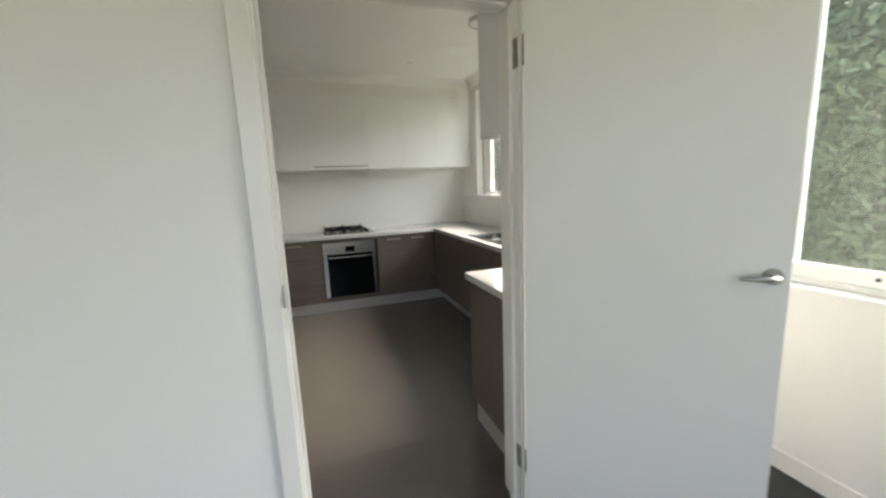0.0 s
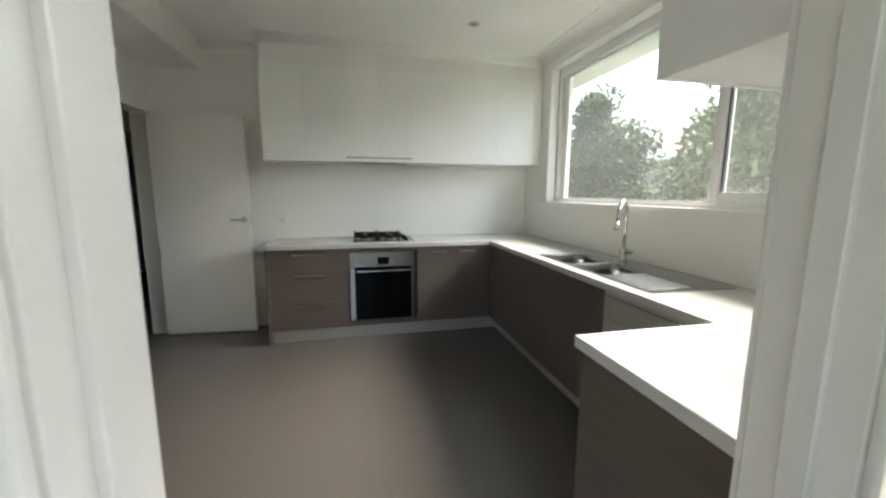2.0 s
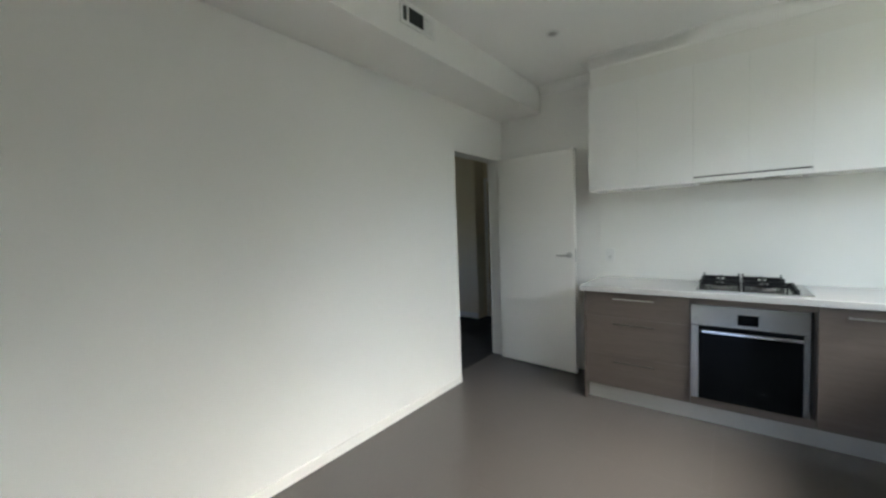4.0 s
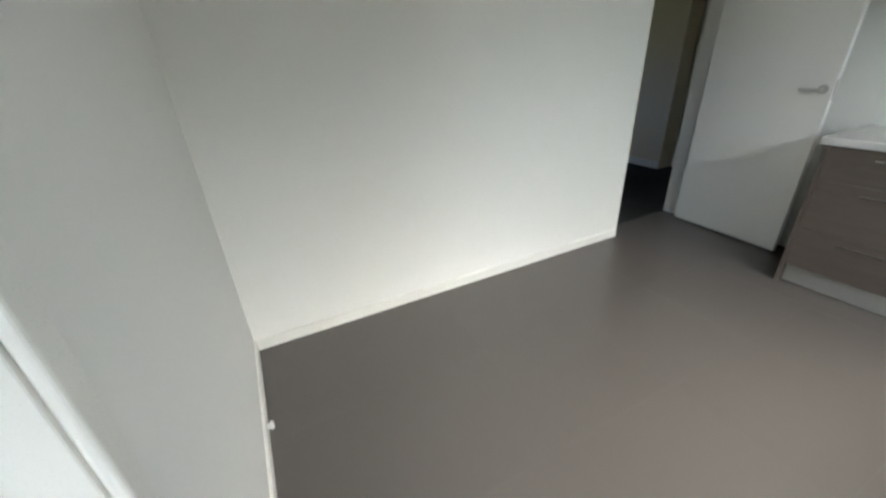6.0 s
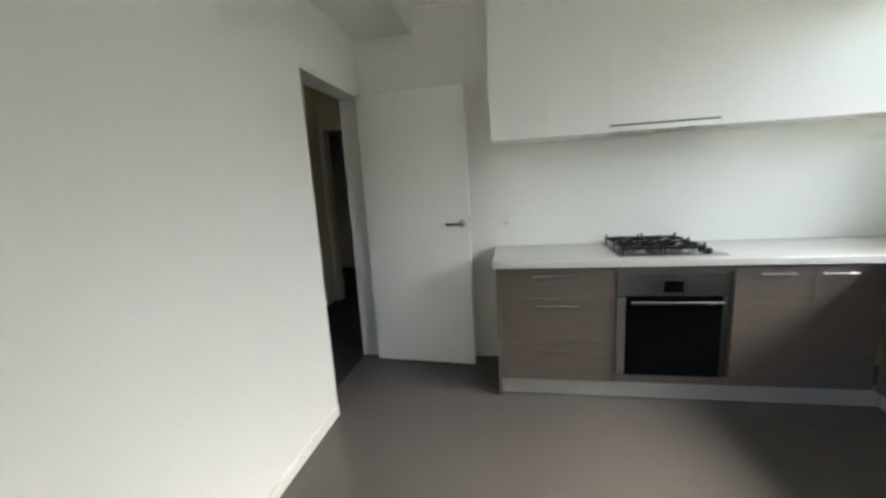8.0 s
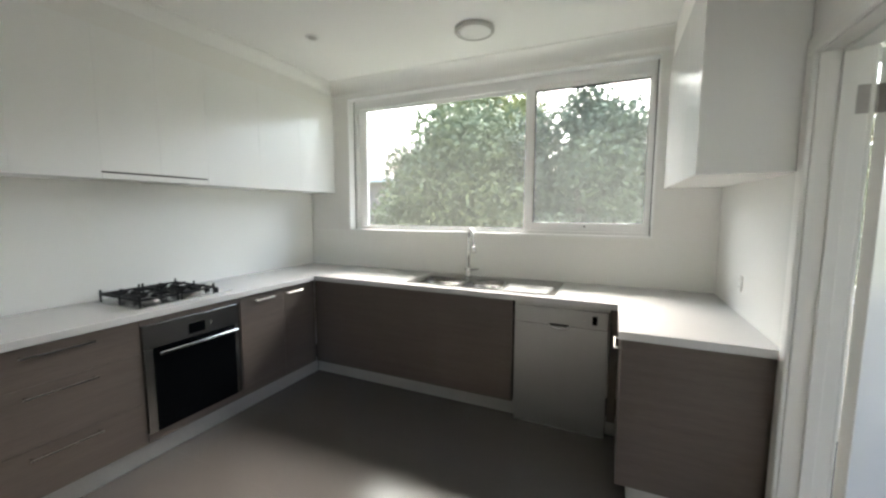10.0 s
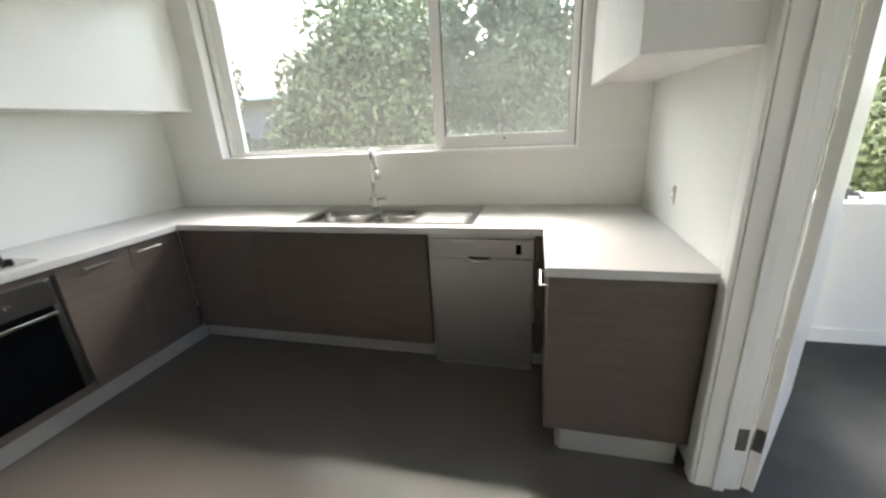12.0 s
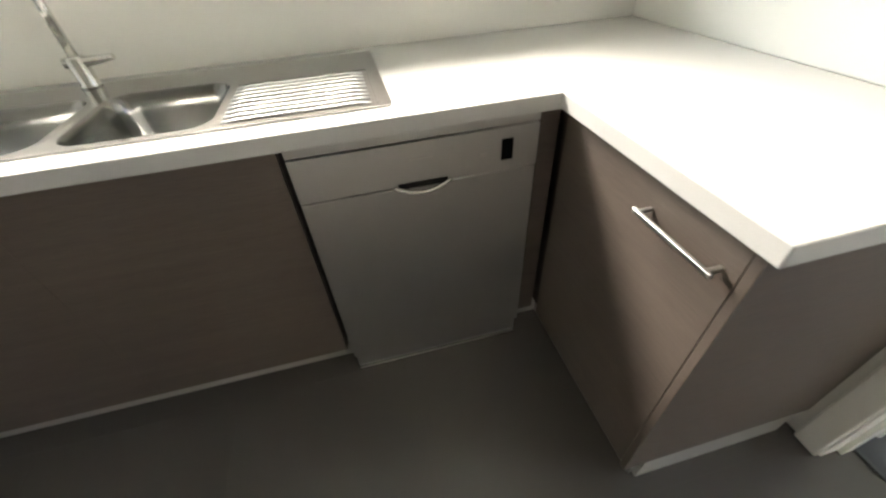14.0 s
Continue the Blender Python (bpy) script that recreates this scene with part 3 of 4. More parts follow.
def bar_handle(parent, a, b, off, metal):
    """A square bar handle with two posts from a to b; off is the way out of the front."""
    a, b, off = Vector(a), Vector(b), Vector(off)
    d = (b - a).normalized()
    up = Vector((0, 0, 1))
    bm = bmesh.new()

    def beam(p, q, hw, hh, axis):
        side = axis.cross(up).normalized() if abs(axis.z) < .9 else Vector((1, 0, 0))
        lo = [min(p[k], q[k]) - abs(side[k]) * hw - abs(up[k]) * hh for k in range(3)]
        hi = [max(p[k], q[k]) + abs(side[k]) * hw + abs(up[k]) * hh for k in range(3)]
        box(bm, lo[0], hi[0], lo[1], hi[1], lo[2], hi[2], bevel=0.0015)
    beam(a + off * 0.030, b + off * 0.030, 0.004, 0.005, d)
    for e in (a + d * 0.012, b - d * 0.012):
        beam(e, e + off * 0.030, 0.0045, 0.004, off)
    return part("handle", bm, metal, parent, "slim metal bar handle")


FY = 3.038      # front face of the oven run
drawers = thing("drawer_unit", (1.36, FY, 0), "grey-brown woodgrain three-drawer unit beside the oven", "drawers")
part("carcass", boxes((1.022, 1.708, FY + .02, NY - .01, KZ, BT - BTH - .001)), M_DARKGAP, drawers)
part("end_panel", boxes((1.002, 1.020, FY, NY - .002, 0.0, BT - BTH - .001), bevel=0.001), M_LAM_Y, drawers)
for z0, z1 in ((0.6668, 0.853), (0.3768, 0.6652), (KZ + .003, 0.3752)):
    dr = part("drawer_front", boxes((1.023, 1.707, FY, FY + .018, z0, z1), bevel=0.0005), M_LAM_X, drawers)
    bar_handle(dr, (1.222, FY, z1 - 0.042), (1.498, FY, z1 - 0.042), (0, -1, 0), M_NICKEL)

OX0, OX1 = 1.712, 2.301
housing = thing("oven_cabinet", (2.015, FY, 0), "grey-brown woodgrain cabinet housing the oven", "cabinet")
part("carcass", boxes((1.710, 1.714, FY + .02, NY - .01, KZ, BT - BTH - .001), (2.316, 2.330, FY + .02, NY - .01, KZ, BT - BTH - .001), (1.714, 2.316, FY + .02, NY - .01, KZ, 0.182)), M_DARKGAP, housing)
part("rail", boxes((1.711, 2.329, FY, FY + .018, 0.822, 0.853), bevel=0.001), M_LAM_X, housing)
part("lower_panel", boxes((1.711, 2.329, FY, FY + .018, KZ + .003, 0.180), bevel=0.001), M_LAM_X, housing)

oven = thing("oven", (2.015, FY, 0.184), "stainless steel built-in oven with black glass door", "oven")
part("body", boxes((OX0 + .01, OX1 - .01, FY + .01, NY - .08, 0.19, 0.80)), M_BLACK, oven)
cp = part("control_panel", boxes((OX0, OX1, FY - 0.012, FY + .012, 0.681, 0.818), bevel=0.002, seg=2), M_STEEL_X, oven, "stainless steel control panel")
part("display", boxes((1.962, 2.066, FY - 0.0145, FY - .011, 0.704, 0.770), bevel=0.001), M_BLACKGLASS, cp, "black oven clock display")
for kx in (1.915, 2.112):
    bm = bmesh.new()
    tube(bm, [(kx, FY - .012, 0.74), (kx, FY - .017, 0.74)], [0.015, 0.013], 20)
    part("knob", bm, M_STEEL_X, cp, "brushed steel control knob")
od = part("door", boxes((OX0, OX0 + 0.045, FY - 0.014, FY + .012, 0.186, 0.676), (OX1 - 0.030, OX1, FY - 0.014, FY + .012, 0.186, 0.676), (OX0 + .045, OX1 - .030, FY + .0, FY + .012, 0.186, 0.676), bevel=0.0015), M_STEEL_X, oven, "steel-edged oven door")
part("glass", boxes((OX0 + 0.045, OX1 - 0.030, FY - 0.016, FY - .001, 0.186, 0.676), bevel=0.0015), M_BLACKGLASS, od, "black oven door glass")
bm = bmesh.new()
box(bm, 1.775, 2.268, FY - 0.056, FY - 0.042, 0.640, 0.660, bevel=0.004, seg=2)
for px in (1.79, 2.253):
    box(bm, px - .008, px + .008, FY - 0.045, FY - 0.014, 0.643, 0.657, bevel=0.002)
part("handle", bm, M_CHROME, od, "bright steel oven handle")

corner = thing("base_cabinet", (2.69, FY, 0), "grey-brown woodgrain corner cabinet with two doors", "cabinet", "kitchen base cabinets")
part("carcass", boxes((2.332, SX + .02, FY + .02, NY - .01, KZ, BT - BTH - .001)), M_DARKGAP, corner)
for x0, x1, h0, h1 in ((2.332, 2.7158, 2.447, 2.612), (2.7172, 3.058, 2.738, 2.897)):
    dd = part("door", boxes((x0, x1, FY, FY + .018, KZ + .003, 0.853), bevel=0.0012), M_LAM_X, corner)
    bar_handle(dd, (h0, FY, 0.808), (h1, FY, 0.808), (0, -1, 0), M_SATIN)

FX = 3.062      # front face of the sink run
sinkcab = thing("base_cabinet", (FX, 2.15, 0), "dark grey-brown woodgrain sink cabinet below the window", "cabinet", "kitchen base cabinets")
part("carcass", boxes((FX + .02, 3.10, 1.268, FY, KZ, BT - BTH - .001), (3.10, EX - .01, 1.268, 1.285, KZ, BT - BTH - .001), (3.10, EX - .01, 1.285, FY, KZ, KZ + .018)), M_DARKGAP, sinkcab)
for y0, y1 in ((1.270, 1.8566), (1.8574, 2.4456), (2.4464, 3.036)):
    part("door", boxes((FX, FX + .018, y0, y1, KZ + .003, 0.853), bevel=0.0003), M_LAM_Y, sinkcab)

DY0, DY1 = 0.657, 1.257
dw = thing("dishwasher", (FX, 0.957, 0), "stainless steel dishwasher under the white benchtop", "dishwasher")
part("body", boxes((FX + .02, EX - .03, DY0 + .004, DY1 - .004, 0.02, 0.845)), M_BLACK, dw)
part("top_trim", boxes((FX - 0.013, FX + .02, DY0 + .003, DY1 - .003, 0.8385, 0.8592), bevel=0.001), M_STEEL, dw)
dp = part("control_panel", boxes((FX - 0.014, FX + .02, DY0 + .003, DY1 - .003, 0.722, 0.834), bevel=0.002, seg=2), M_STEEL, dw, "brushed steel control panel")
part("display", boxes((FX - 0.0165, FX - .013, 0.727, 0.757, 0.750, 0.806), bevel=0.001), M_BLACKGLASS, dp, "small black display window")
part("button", boxes((FX - 0.0158, FX - .013, 0.795, 0.812, 0.768, 0.776)), M_SATIN, dp)
part("badge", boxes((FX - 0.0153, FX - .013, 0.93, 0.985, 0.790, 0.794)), M_SATIN, dp)
part("door", boxes((FX - 0.012, FX + .02, DY0 + .003, DY1 - .003, 0.090, 0.719), bevel=0.003, seg=2), M_STEEL, dw, "large brushed steel dishwasher door")
bm = bmesh.new()
lip = [(FX - 0.013 - 0.012 * math.sin(math.pi * k / 16), 0.885 + 0.145 * k / 16, 0.722 - 0.016 * math.sin(math.pi * k / 16)) for k in range(17)]
tube(bm, lip, 0.006, 8)
part("handle", bm, M_CHROME, dw, "curved recessed chrome grip")
part("grip_recess", boxes((FX - 0.0155, FX - .012, 0.895, 1.02, 0.716, 0.732), bevel=0.001), M_BLACK, dw)
part("kick_panel", boxes((FX + 0.004, FX + .03, DY0 + .006, DY1 - .006, 0.012, 0.084), bevel=0.001), M_STEEL, dw)
part("kick_trim", boxes((FX - 0.006, FX + .03, DY0 + .006, DY1 - .006, 0.001, 0.011), bevel=0.002), M_STEEL_X, dw, "bright steel strip along the floor")

pen = thing("base_cabinet", (2.77, 0.30, 0), "grey-brown woodgrain cabinet at the end of the bench", "cabinet", "kitchen base cabinets")
PF = 0.600
part("carcass", boxes((2.515, FX + .1, 0.012, PF - .02, KZ, BT - BTH - .001)), M_DARKGAP, pen)
part("end_panel", boxes((2.495, 2.513, 0.010, PF, 0.112, BT - BTH - .001), bevel=0.001), M_LAM_Y, pen)
dd = part("door", boxes((2.5142, 3.030, PF - .018, PF, KZ + .003, 0.853), bevel=0.0012), M_LAM_X, pen)
bar_handle(dd, (2.531, PF, 0.796), (2.716, PF, 0.796), (0, 1, 0), M_SATIN)
part("filler", boxes((FX, FX + .018, PF + .002, DY0 - .004, KZ, 0.853), bevel=0.001), M_LAM_Y, pen, "narrow dark filler beside the dishwasher")

# kickboards
for r, lab in (((1.022, 3.135, FY + .052, FY + .066, 0, KZ), "brushed silver kickboard under the oven run"), ((FX + .075, FX + .089, 1.262, FY + .052, 0, KZ), "brushed silver kickboard under the sink run"),
               ((2.497, 2.511, 0.05, 0.53, 0, 0.111), "brushed silver kickboard at the bench end"), ((2.511, FX + .075, 0.53, 0.543, 0, KZ), "brushed silver kickboard under the bench end"),
               ((FX + .075, FX + .089, 0.543, DY0, 0, KZ), "short silver kickboard beside the dishwasher")):
    tagged(new("kickboard", mesh_of("kickboard", boxes(r, bevel=0.001), M_KICK)), lab, "kickboard", "kickboards", "structure")

# ---- wall cupboards ----
uppers = thing("wall_cabinet", (2.3, NY, UPZ0), "long run of glossy white wall cupboards", "cabinet", "wall cupboards")
part("carcass", boxes((UPX0 + .002, 1.706, UPY + .02, NY - .007, UPZ0 + .001, UPZ1), (1.706, 2.327, UPY + .02, NY - .007, 1.690, UPZ1), (2.327, EX - .002, UPY + .02, NY - .007, UPZ0 + .001, UPZ1)), M_GLOSS, uppers)
for x0, x1, z0 in ((UPX0, 1.345, UPZ0), (1.347, 1.706, UPZ0), (1.708, 2.016, 1.686), (2.018, 2.326, 1.686), (2.328, 2.760, UPZ0), (2.762, 3.193, UPZ0), (3.195, UPX1, UPZ0)):
    part("door", boxes((x0 - .0006, x1 + .0006, UPY, UPY + .018, z0, UPZ1), bevel=0.0005), M_GLOSS, uppers)
part("filler", boxes((UPX1 + .002, EX - .002, UPY + .006, UPY + .018, UPZ0, UPZ1)), M_GLOSS, uppers)
hood = thing("range_hood", (2.017, UPY, UPZ0), "white slide-out range hood beneath the cupboards", "range hood")
part("fascia", boxes((1.709, 2.325, UPY, UPY + .016, UPZ0 + .001, 1.677), bevel=0.0012), M_GLOSS, hood)
part("gap_shadow", boxes((1.711, 2.323, UPY + .0105, UPY + .0175, 1.6772, 1.6855)), M_BLACK, hood)
part("body", boxes((1.712, 2.322, UPY + .018, NY - .01, UPZ0 + .006, 1.686)), M_SATIN, hood, "grey metal underside")
for fx in (1.86, 2.17):
    part("filter", boxes((fx - .13, fx + .13, UPY + .05, NY - .06, UPZ0 + .002, UPZ0 + .006), bevel=0.001), M_STEEL_X, hood, "metal grease filter")
part("switch", boxes((2.10, 2.19, UPY + .004, UPY + .014, UPZ0 - .004, UPZ0 + .001), bevel=0.001), M_BLACK, hood)

up2 = thing("wall_cabinet", (3.07, 0, 1.625), "white wall cupboard above the bench end", "cabinet", "wall cupboards")
part("carcass", boxes((P2X + .0165, EX - .002, 0.007, P2Y - .02, 1.626, UPZ1)), M_GLOSS, up2)
part("end_panel", boxes((P2X, P2X + .016, 0.007, P2Y, 1.624, UPZ1), bevel=0.001), M_GLOSS, up2)
for x0, x1 in ((P2X + .018, 2.870), (2.873, 3.268), (3.271, EX - .004)):
    part("door", boxes((x0, x1, P2Y - .018, P2Y, 1.624, UPZ1), bevel=0.0012), M_GLOSS, up2)

# ---- cooktop ----
hob = thing("cooktop", (2.02, 3.33, BT), "stainless gas cooktop with black cast-iron trivets", "cooktop")
part("plate", boxes((1.735, 2.325, 3.10, 3.56, BT - .002, BT + .008), bevel=0.003, seg=2), M_STEEL_X, hob, "stainless steel cooktop plate")
for bx, by, br in ((1.866, 3.22, 0.036), (1.866, 3.44, 0.046), (2.098, 3.22, 0.046), (2.098, 3.44, 0.036)):
    bm = bmesh.new()
    lathe(bm, bx, by, [(br + .012, BT + .008), (br + .010, BT + .014), (br, BT + .016), (br, BT + .024), (br - .004, BT + .026)])
    bn = part("burner", bm, M_BURNER, hob)
    bm = bmesh.new()
    lathe(bm, bx, by, [(br - .004, BT + .0262), (br + .003, BT + .028), (br + .003, BT + .035), (br - .006, BT + .037)])
    part("cap", bm, M_BLACK, bn)
for x0, x1 in ((1.756, 1.976), (1.988, 2.208)):
    bm = bmesh.new()
    zt0, zt1 = BT + .041, BT + .054
    y0, y1 = 3.118, 3.545
    ym = (y0 + y1) / 2
    for yy in (y0, ym - .005, y1 - .010):
        box(bm, x0, x1, yy, yy + .012, zt0, zt1, bevel=0.002)
    for xx in (x0, x1 - .010):
        box(bm, xx, xx + .012, y0, y1, zt0, zt1, bevel=0.002)
    xm = (x0 + x1) / 2
    for yc in ((y0 + ym) / 2, (ym + y1) / 2):
        for s in (-1, 1):
            box(bm, *sorted((xm + s * .022, xm + s * .110)), yc - .006, yc + .006, zt0, zt1 + .006, bevel=0.0015)
            box(bm, xm - .006, xm + .006, *sorted((yc + s * .022, yc + s * .105)), zt0, zt1 + .006, bevel=0.0015)
    for xx in (x0, x1 - .010):
        for yy in (y0, ym - .005, y1 - .010):
            box(bm, xx, xx + .010, yy, yy + .012, BT + .008, zt1 + .020, bevel=0.002)
    part("trivet", bm, M_BLACK, hob, "black cast-iron trivet")
for k in range(4):
    bm = bmesh.new()
    ky = 3.17 + k * .095
    lathe(bm, 2.250, ky, [(0.019, BT + .008), (0.018, BT + .012), (0.015, BT + .030), (0.013, BT + .032)], 18)
    part("knob", bm, M_BLACK, hob, "black cooktop knob")


# ---- sink ----
def rounded(x0, x1, y0, y1, r, n=6):
    out = []
    for cx, cy, a0 in ((x1 - r, y1 - r, 0), (x0 + r, y1 - r, 90), (x0 + r, y0 + r, 180), (x1 - r, y0 + r, 270)):
        for k in range(n + 1):
            a = radians(a0 + 90 * k / n)
            out.append((cx + r * math.cos(a), cy + r * math.sin(a)))
    return out


BOWLS = ((3.128, 3.455, 1.738, 2.110), (3.128, 3.455, 1.392, 1.704))
ZS = BT + 0.0045
sink = thing("sink", (3.38, 1.56, BT), "stainless steel double-bowl sink with ribbed drainer", "sink")
bm = bmesh.new()
loops = [rounded(HX0, HX1 + .012, HYA, HYB, 0.012, 3)] + [rounded(*b, 0.06) for b in BOWLS]
edges = []
for lp in loops:
    vs = [bm.verts.new((x, y, ZS)) for x, y in lp]
    edges += [bm.edges.new((vs[k], vs[(k + 1) % len(vs)])) for k in range(len(vs))]
bmesh.ops.triangle_fill(bm, use_beauty=True, use_dissolve=False, edges=edges)
outer = [e for e in bm.edges if len(e.link_faces) == 1 and min(v.co.y for v in e.verts) < HYA + 0.02 or len(e.link_faces) == 1 and any(abs(v.co.x - HX0) < .013 or abs(v.co.x - HX1 - .012) < .013 or v.co.y > HYB - .013 for v in e.verts)]
r = bmesh.ops.extrude_edge_only(bm, edges=outer)
bmesh.ops.translate(bm, vec=(0, 0, -0.0055), verts=[g for g in r["geom"] if isinstance(g, bmesh.types.BMVert)])
part("deck", bm, M_SINK, sink, "flat stainless sink deck")
for x0, x1, y0, y1 in BOWLS:
    bm = bmesh.new()
    rings = []
    for ins, z, r_ in ((0, ZS, .06), (.003, ZS - .006, .058), (.010, ZS - .05, .055), (.018, ZS - .160, .055), (.032, ZS - .185, .05), (.075, ZS - .192, .04)):
        rings.append([bm.verts.new((x, y, z)) for x, y in rounded(x0 + ins, x1 - ins, y0 + ins, y1 - ins, r_)])
    for a, b in zip(rings, rings[1:]):
        for k in range(len(a)):
            f = bm.faces.new((a[k], a[(k + 1) % len(a)], b[(k + 1) % len(a)], b[k]))
            f.smooth = True
    bm.faces.new(rings[-1])
    bw = part("bowl", bm, M_SINK, sink, "deep rounded steel bowl")
    bm = bmesh.new()
    lathe(bm, (x0 + x1) / 2, (y0 + y1) / 2, [(0.043, ZS - .1915), (0.042, ZS - .189), (0.030, ZS - .190), (0.012, ZS - .1905)], 20)
    part("waste", bm, M_CHROME, bw)
for k in range(9):
    bm = bmesh.new()
    xx = 3.136 + k * 0.029
    tube(bm, [(xx, 1.045, ZS - .002), (xx, 1.075, ZS + .0012), (xx, 1.34, ZS + .0012), (xx, 1.37, ZS - .002)], 0.0048, 8)
    part("drainer_rib", bm, M_DRAIN, sink)
part("drainer_groove", boxes((HX0 + .020, 3.40, 1.028, 1.033, ZS, ZS + .0012), (3.40, 3.404, 1.028, 1.37, ZS, ZS + .0012)), M_SINK, sink)

# ---- tap ----
TX, TY = 3.570, 1.788
tap = thing("tap", (TX, TY, ZS), "chrome gooseneck mixer tap on the sink", "tap")
bm = bmesh.new()
lathe(bm, TX, TY, [(0.027, ZS), (0.026, ZS + .006), (0.024, ZS + .012), (0.024, ZS + .075), (0.021, ZS + .080)], 24)
part("base", bm, M_CHROME, tap)
dirv = Vector((-0.83, -0.56, 0)).normalized()
R = 0.072
pts = [Vector((TX, TY, ZS + .078)), Vector((TX, TY, ZS + .2)), Vector((TX, TY, 1.238))]
for k in range(1, 14):
    a = radians(162) * k / 13
    pts.append(Vector((TX, TY, 1.238)) + dirv * (R - R * math.cos(a)) + Vector((0, 0, R * math.sin(a))))
tangent = (dirv * math.sin(radians(162)) + Vector((0, 0, math.cos(radians(162))))).normalized()
pts.append(pts[-1] + tangent * 0.10)
bm = bmesh.new()
tube(bm, pts, 0.0125, 14)
part("spout", bm, M_CHROME, tap)
bm = bmesh.new()
e = pts[-1]
tube(bm, [e - tangent * .012, e, e + tangent * .034, e + tangent * .038], [0.0128, 0.0140, 0.0200, 0.0180], 16)
part("spray_head", bm, M_CHROME, tap)
bm = bmesh.new()
tube(bm, [(TX, TY + .030, ZS + .064), (TX, TY - .015, ZS + .064), (TX - .002, TY - .050, ZS + .066), (TX - .006, TY - .095, ZS + .070)], [0.014, 0.014, 0.012, 0.008], 12)
part("lever", bm, M_CHROME, tap)

# ---- small fixtures ----
def outlet(name, m, label, w=0.072, h=0.115, double=False):
    o = thing(name, m, label, "power outlet", "power outlets")
    local_part("plate", boxes((-w / 2, w / 2, -0.009, 0, -h / 2, h / 2), bevel=0.003, seg=2), M_PLASTIC, o)
    local_part("switch", boxes((-0.008, 0.008, -0.013, -0.009, 0.012, 0.034), bevel=0.0015), M_PLASTIC, o)
    local_part("socket", boxes((-0.009, -0.005, -0.0098, -0.0088, -0.022, -0.010), (0.005, 0.009, -0.0098, -0.0088, -0.022, -0.010), (-0.0015, 0.0015, -0.0098, -0.0088, -0.036, -0.026)), M_SEAL, o)
    return o


outlet("power_outlet", pose(1.066, NY - .0062, 1.095, 0, 0, 0), "white wall socket on the glass splashback")
outlet("power_outlet", pose(3.08, 0.0062, 1.072, 0, 0, 180), "small white wall switch above the bench end", 0.050, 0.085)

for x, y in ((2.745, 2.69), (0.94, 2.65)):
    dl = thing("downlight", (x, y, CEIL), "small white recessed ceiling downlight, unlit", "downlight", "ceiling downlights")
    bm = bmesh.new()
    lathe(bm, x, y, [(0.030, CEIL - .001), (0.032, CEIL - .006), (0.046, CEIL - .007), (0.048, CEIL + .002)], 28)
    part("ring", bm, M_PLASTIC, dl)
    bm = bmesh.new()
    lathe(bm, x, y, [(0.029, CEIL - .0032), (0.010, CEIL - .0038), (0.002, CEIL - .0039)], 24)
    part("lens", bm, M_SATIN, dl)
OYX, OYY = 3.10, 1.585
oy = thing("ceiling_light", (OYX, OYY, CEIL), "flat round white ceiling light with grey rim, unlit", "ceiling light")
bm = bmesh.new()
lathe(bm, OYX, OYY, [(0.135, CEIL), (0.135, CEIL - .020), (0.130, CEIL - .026), (0.116, CEIL - .026), (0.112, CEIL - .018)], 40)
part("rim", bm, M_SATIN, oy, "slim metal rim")
bm = bmesh.new()
lathe(bm, OYX, OYY, [(0.113, CEIL - .019), (0.095, CEIL - .024), (0.05, CEIL - .027), (0.01, CEIL - .028)], 40)
part("diffuser", bm, M_OPAL, oy)

vent = thing("air_vent", (DUCX, 1.87, 2.62), "white framed air vent with dark louvres", "vent")
VY_0, VY_1, VZ_0, VZ_1 = 1.645, 1.955, 2.555, 2.685
part("frame", boxes((DUCX, DUCX + .012, VY_0, VY_1, VZ_0, VZ_0 + .022), (DUCX, DUCX + .012, VY_0, VY_1, VZ_1 - .022, VZ_1), (DUCX, DUCX + .012, VY_0, VY_0 + .022, VZ_0 + .022, VZ_1 - .022), (DUCX, DUCX + .012, VY_1 - .022, VY_1, VZ_0 + .022, VZ_1 - .022), bevel=0.002), M_PLASTIC, vent)
part("backing", boxes((DUCX, DUCX + .002, VY_0 + .022, VY_1 - .022, VZ_0 + .022, VZ_1 - .022)), M_VENTDARK, vent)
part("divider", boxes((DUCX + .002, DUCX + .011, VY_0 + .058, VY_0 + .072, VZ_0 + .022, VZ_1 - .022), bevel=0.001), M_PLASTIC, vent)
part("divider", boxes((DUCX + .002, DUCX + .011, VY_1 - .105, VY_1 - .091, VZ_0 + .022, VZ_1 - .022), bevel=0.001), M_PLASTIC, vent)
for k in range(5):
    z = VZ_0 + .030 + k * .018
    part("blade", boxes((DUCX + .003, DUCX + .009, VY_1 - .091, VY_1 - .022, z, z + .012)), M_PLASTIC, vent)
for k in range(5):
    z = VZ_0 + .034 + k * .018
    part("slat", boxes((DUCX + .003, DUCX + .010, VY_0 + .073, VY_1 - .106, z, z + .004)), M_VENTDARK, vent)

ds = thing("door_stop", (0.60, SKT, 0.035), "small white rubber door stop on the skirting", "door stop")
bm = bmesh.new()
tube(bm, [(0.60, SKT, 0.04), (0.60, SKT + .012, 0.04), (0.60, SKT + .014, 0.04), (0.60, SKT + .026, 0.04)], [0.012, 0.012, 0.018, 0.016], 14)
part("pin", bm, M_PLASTIC, ds)

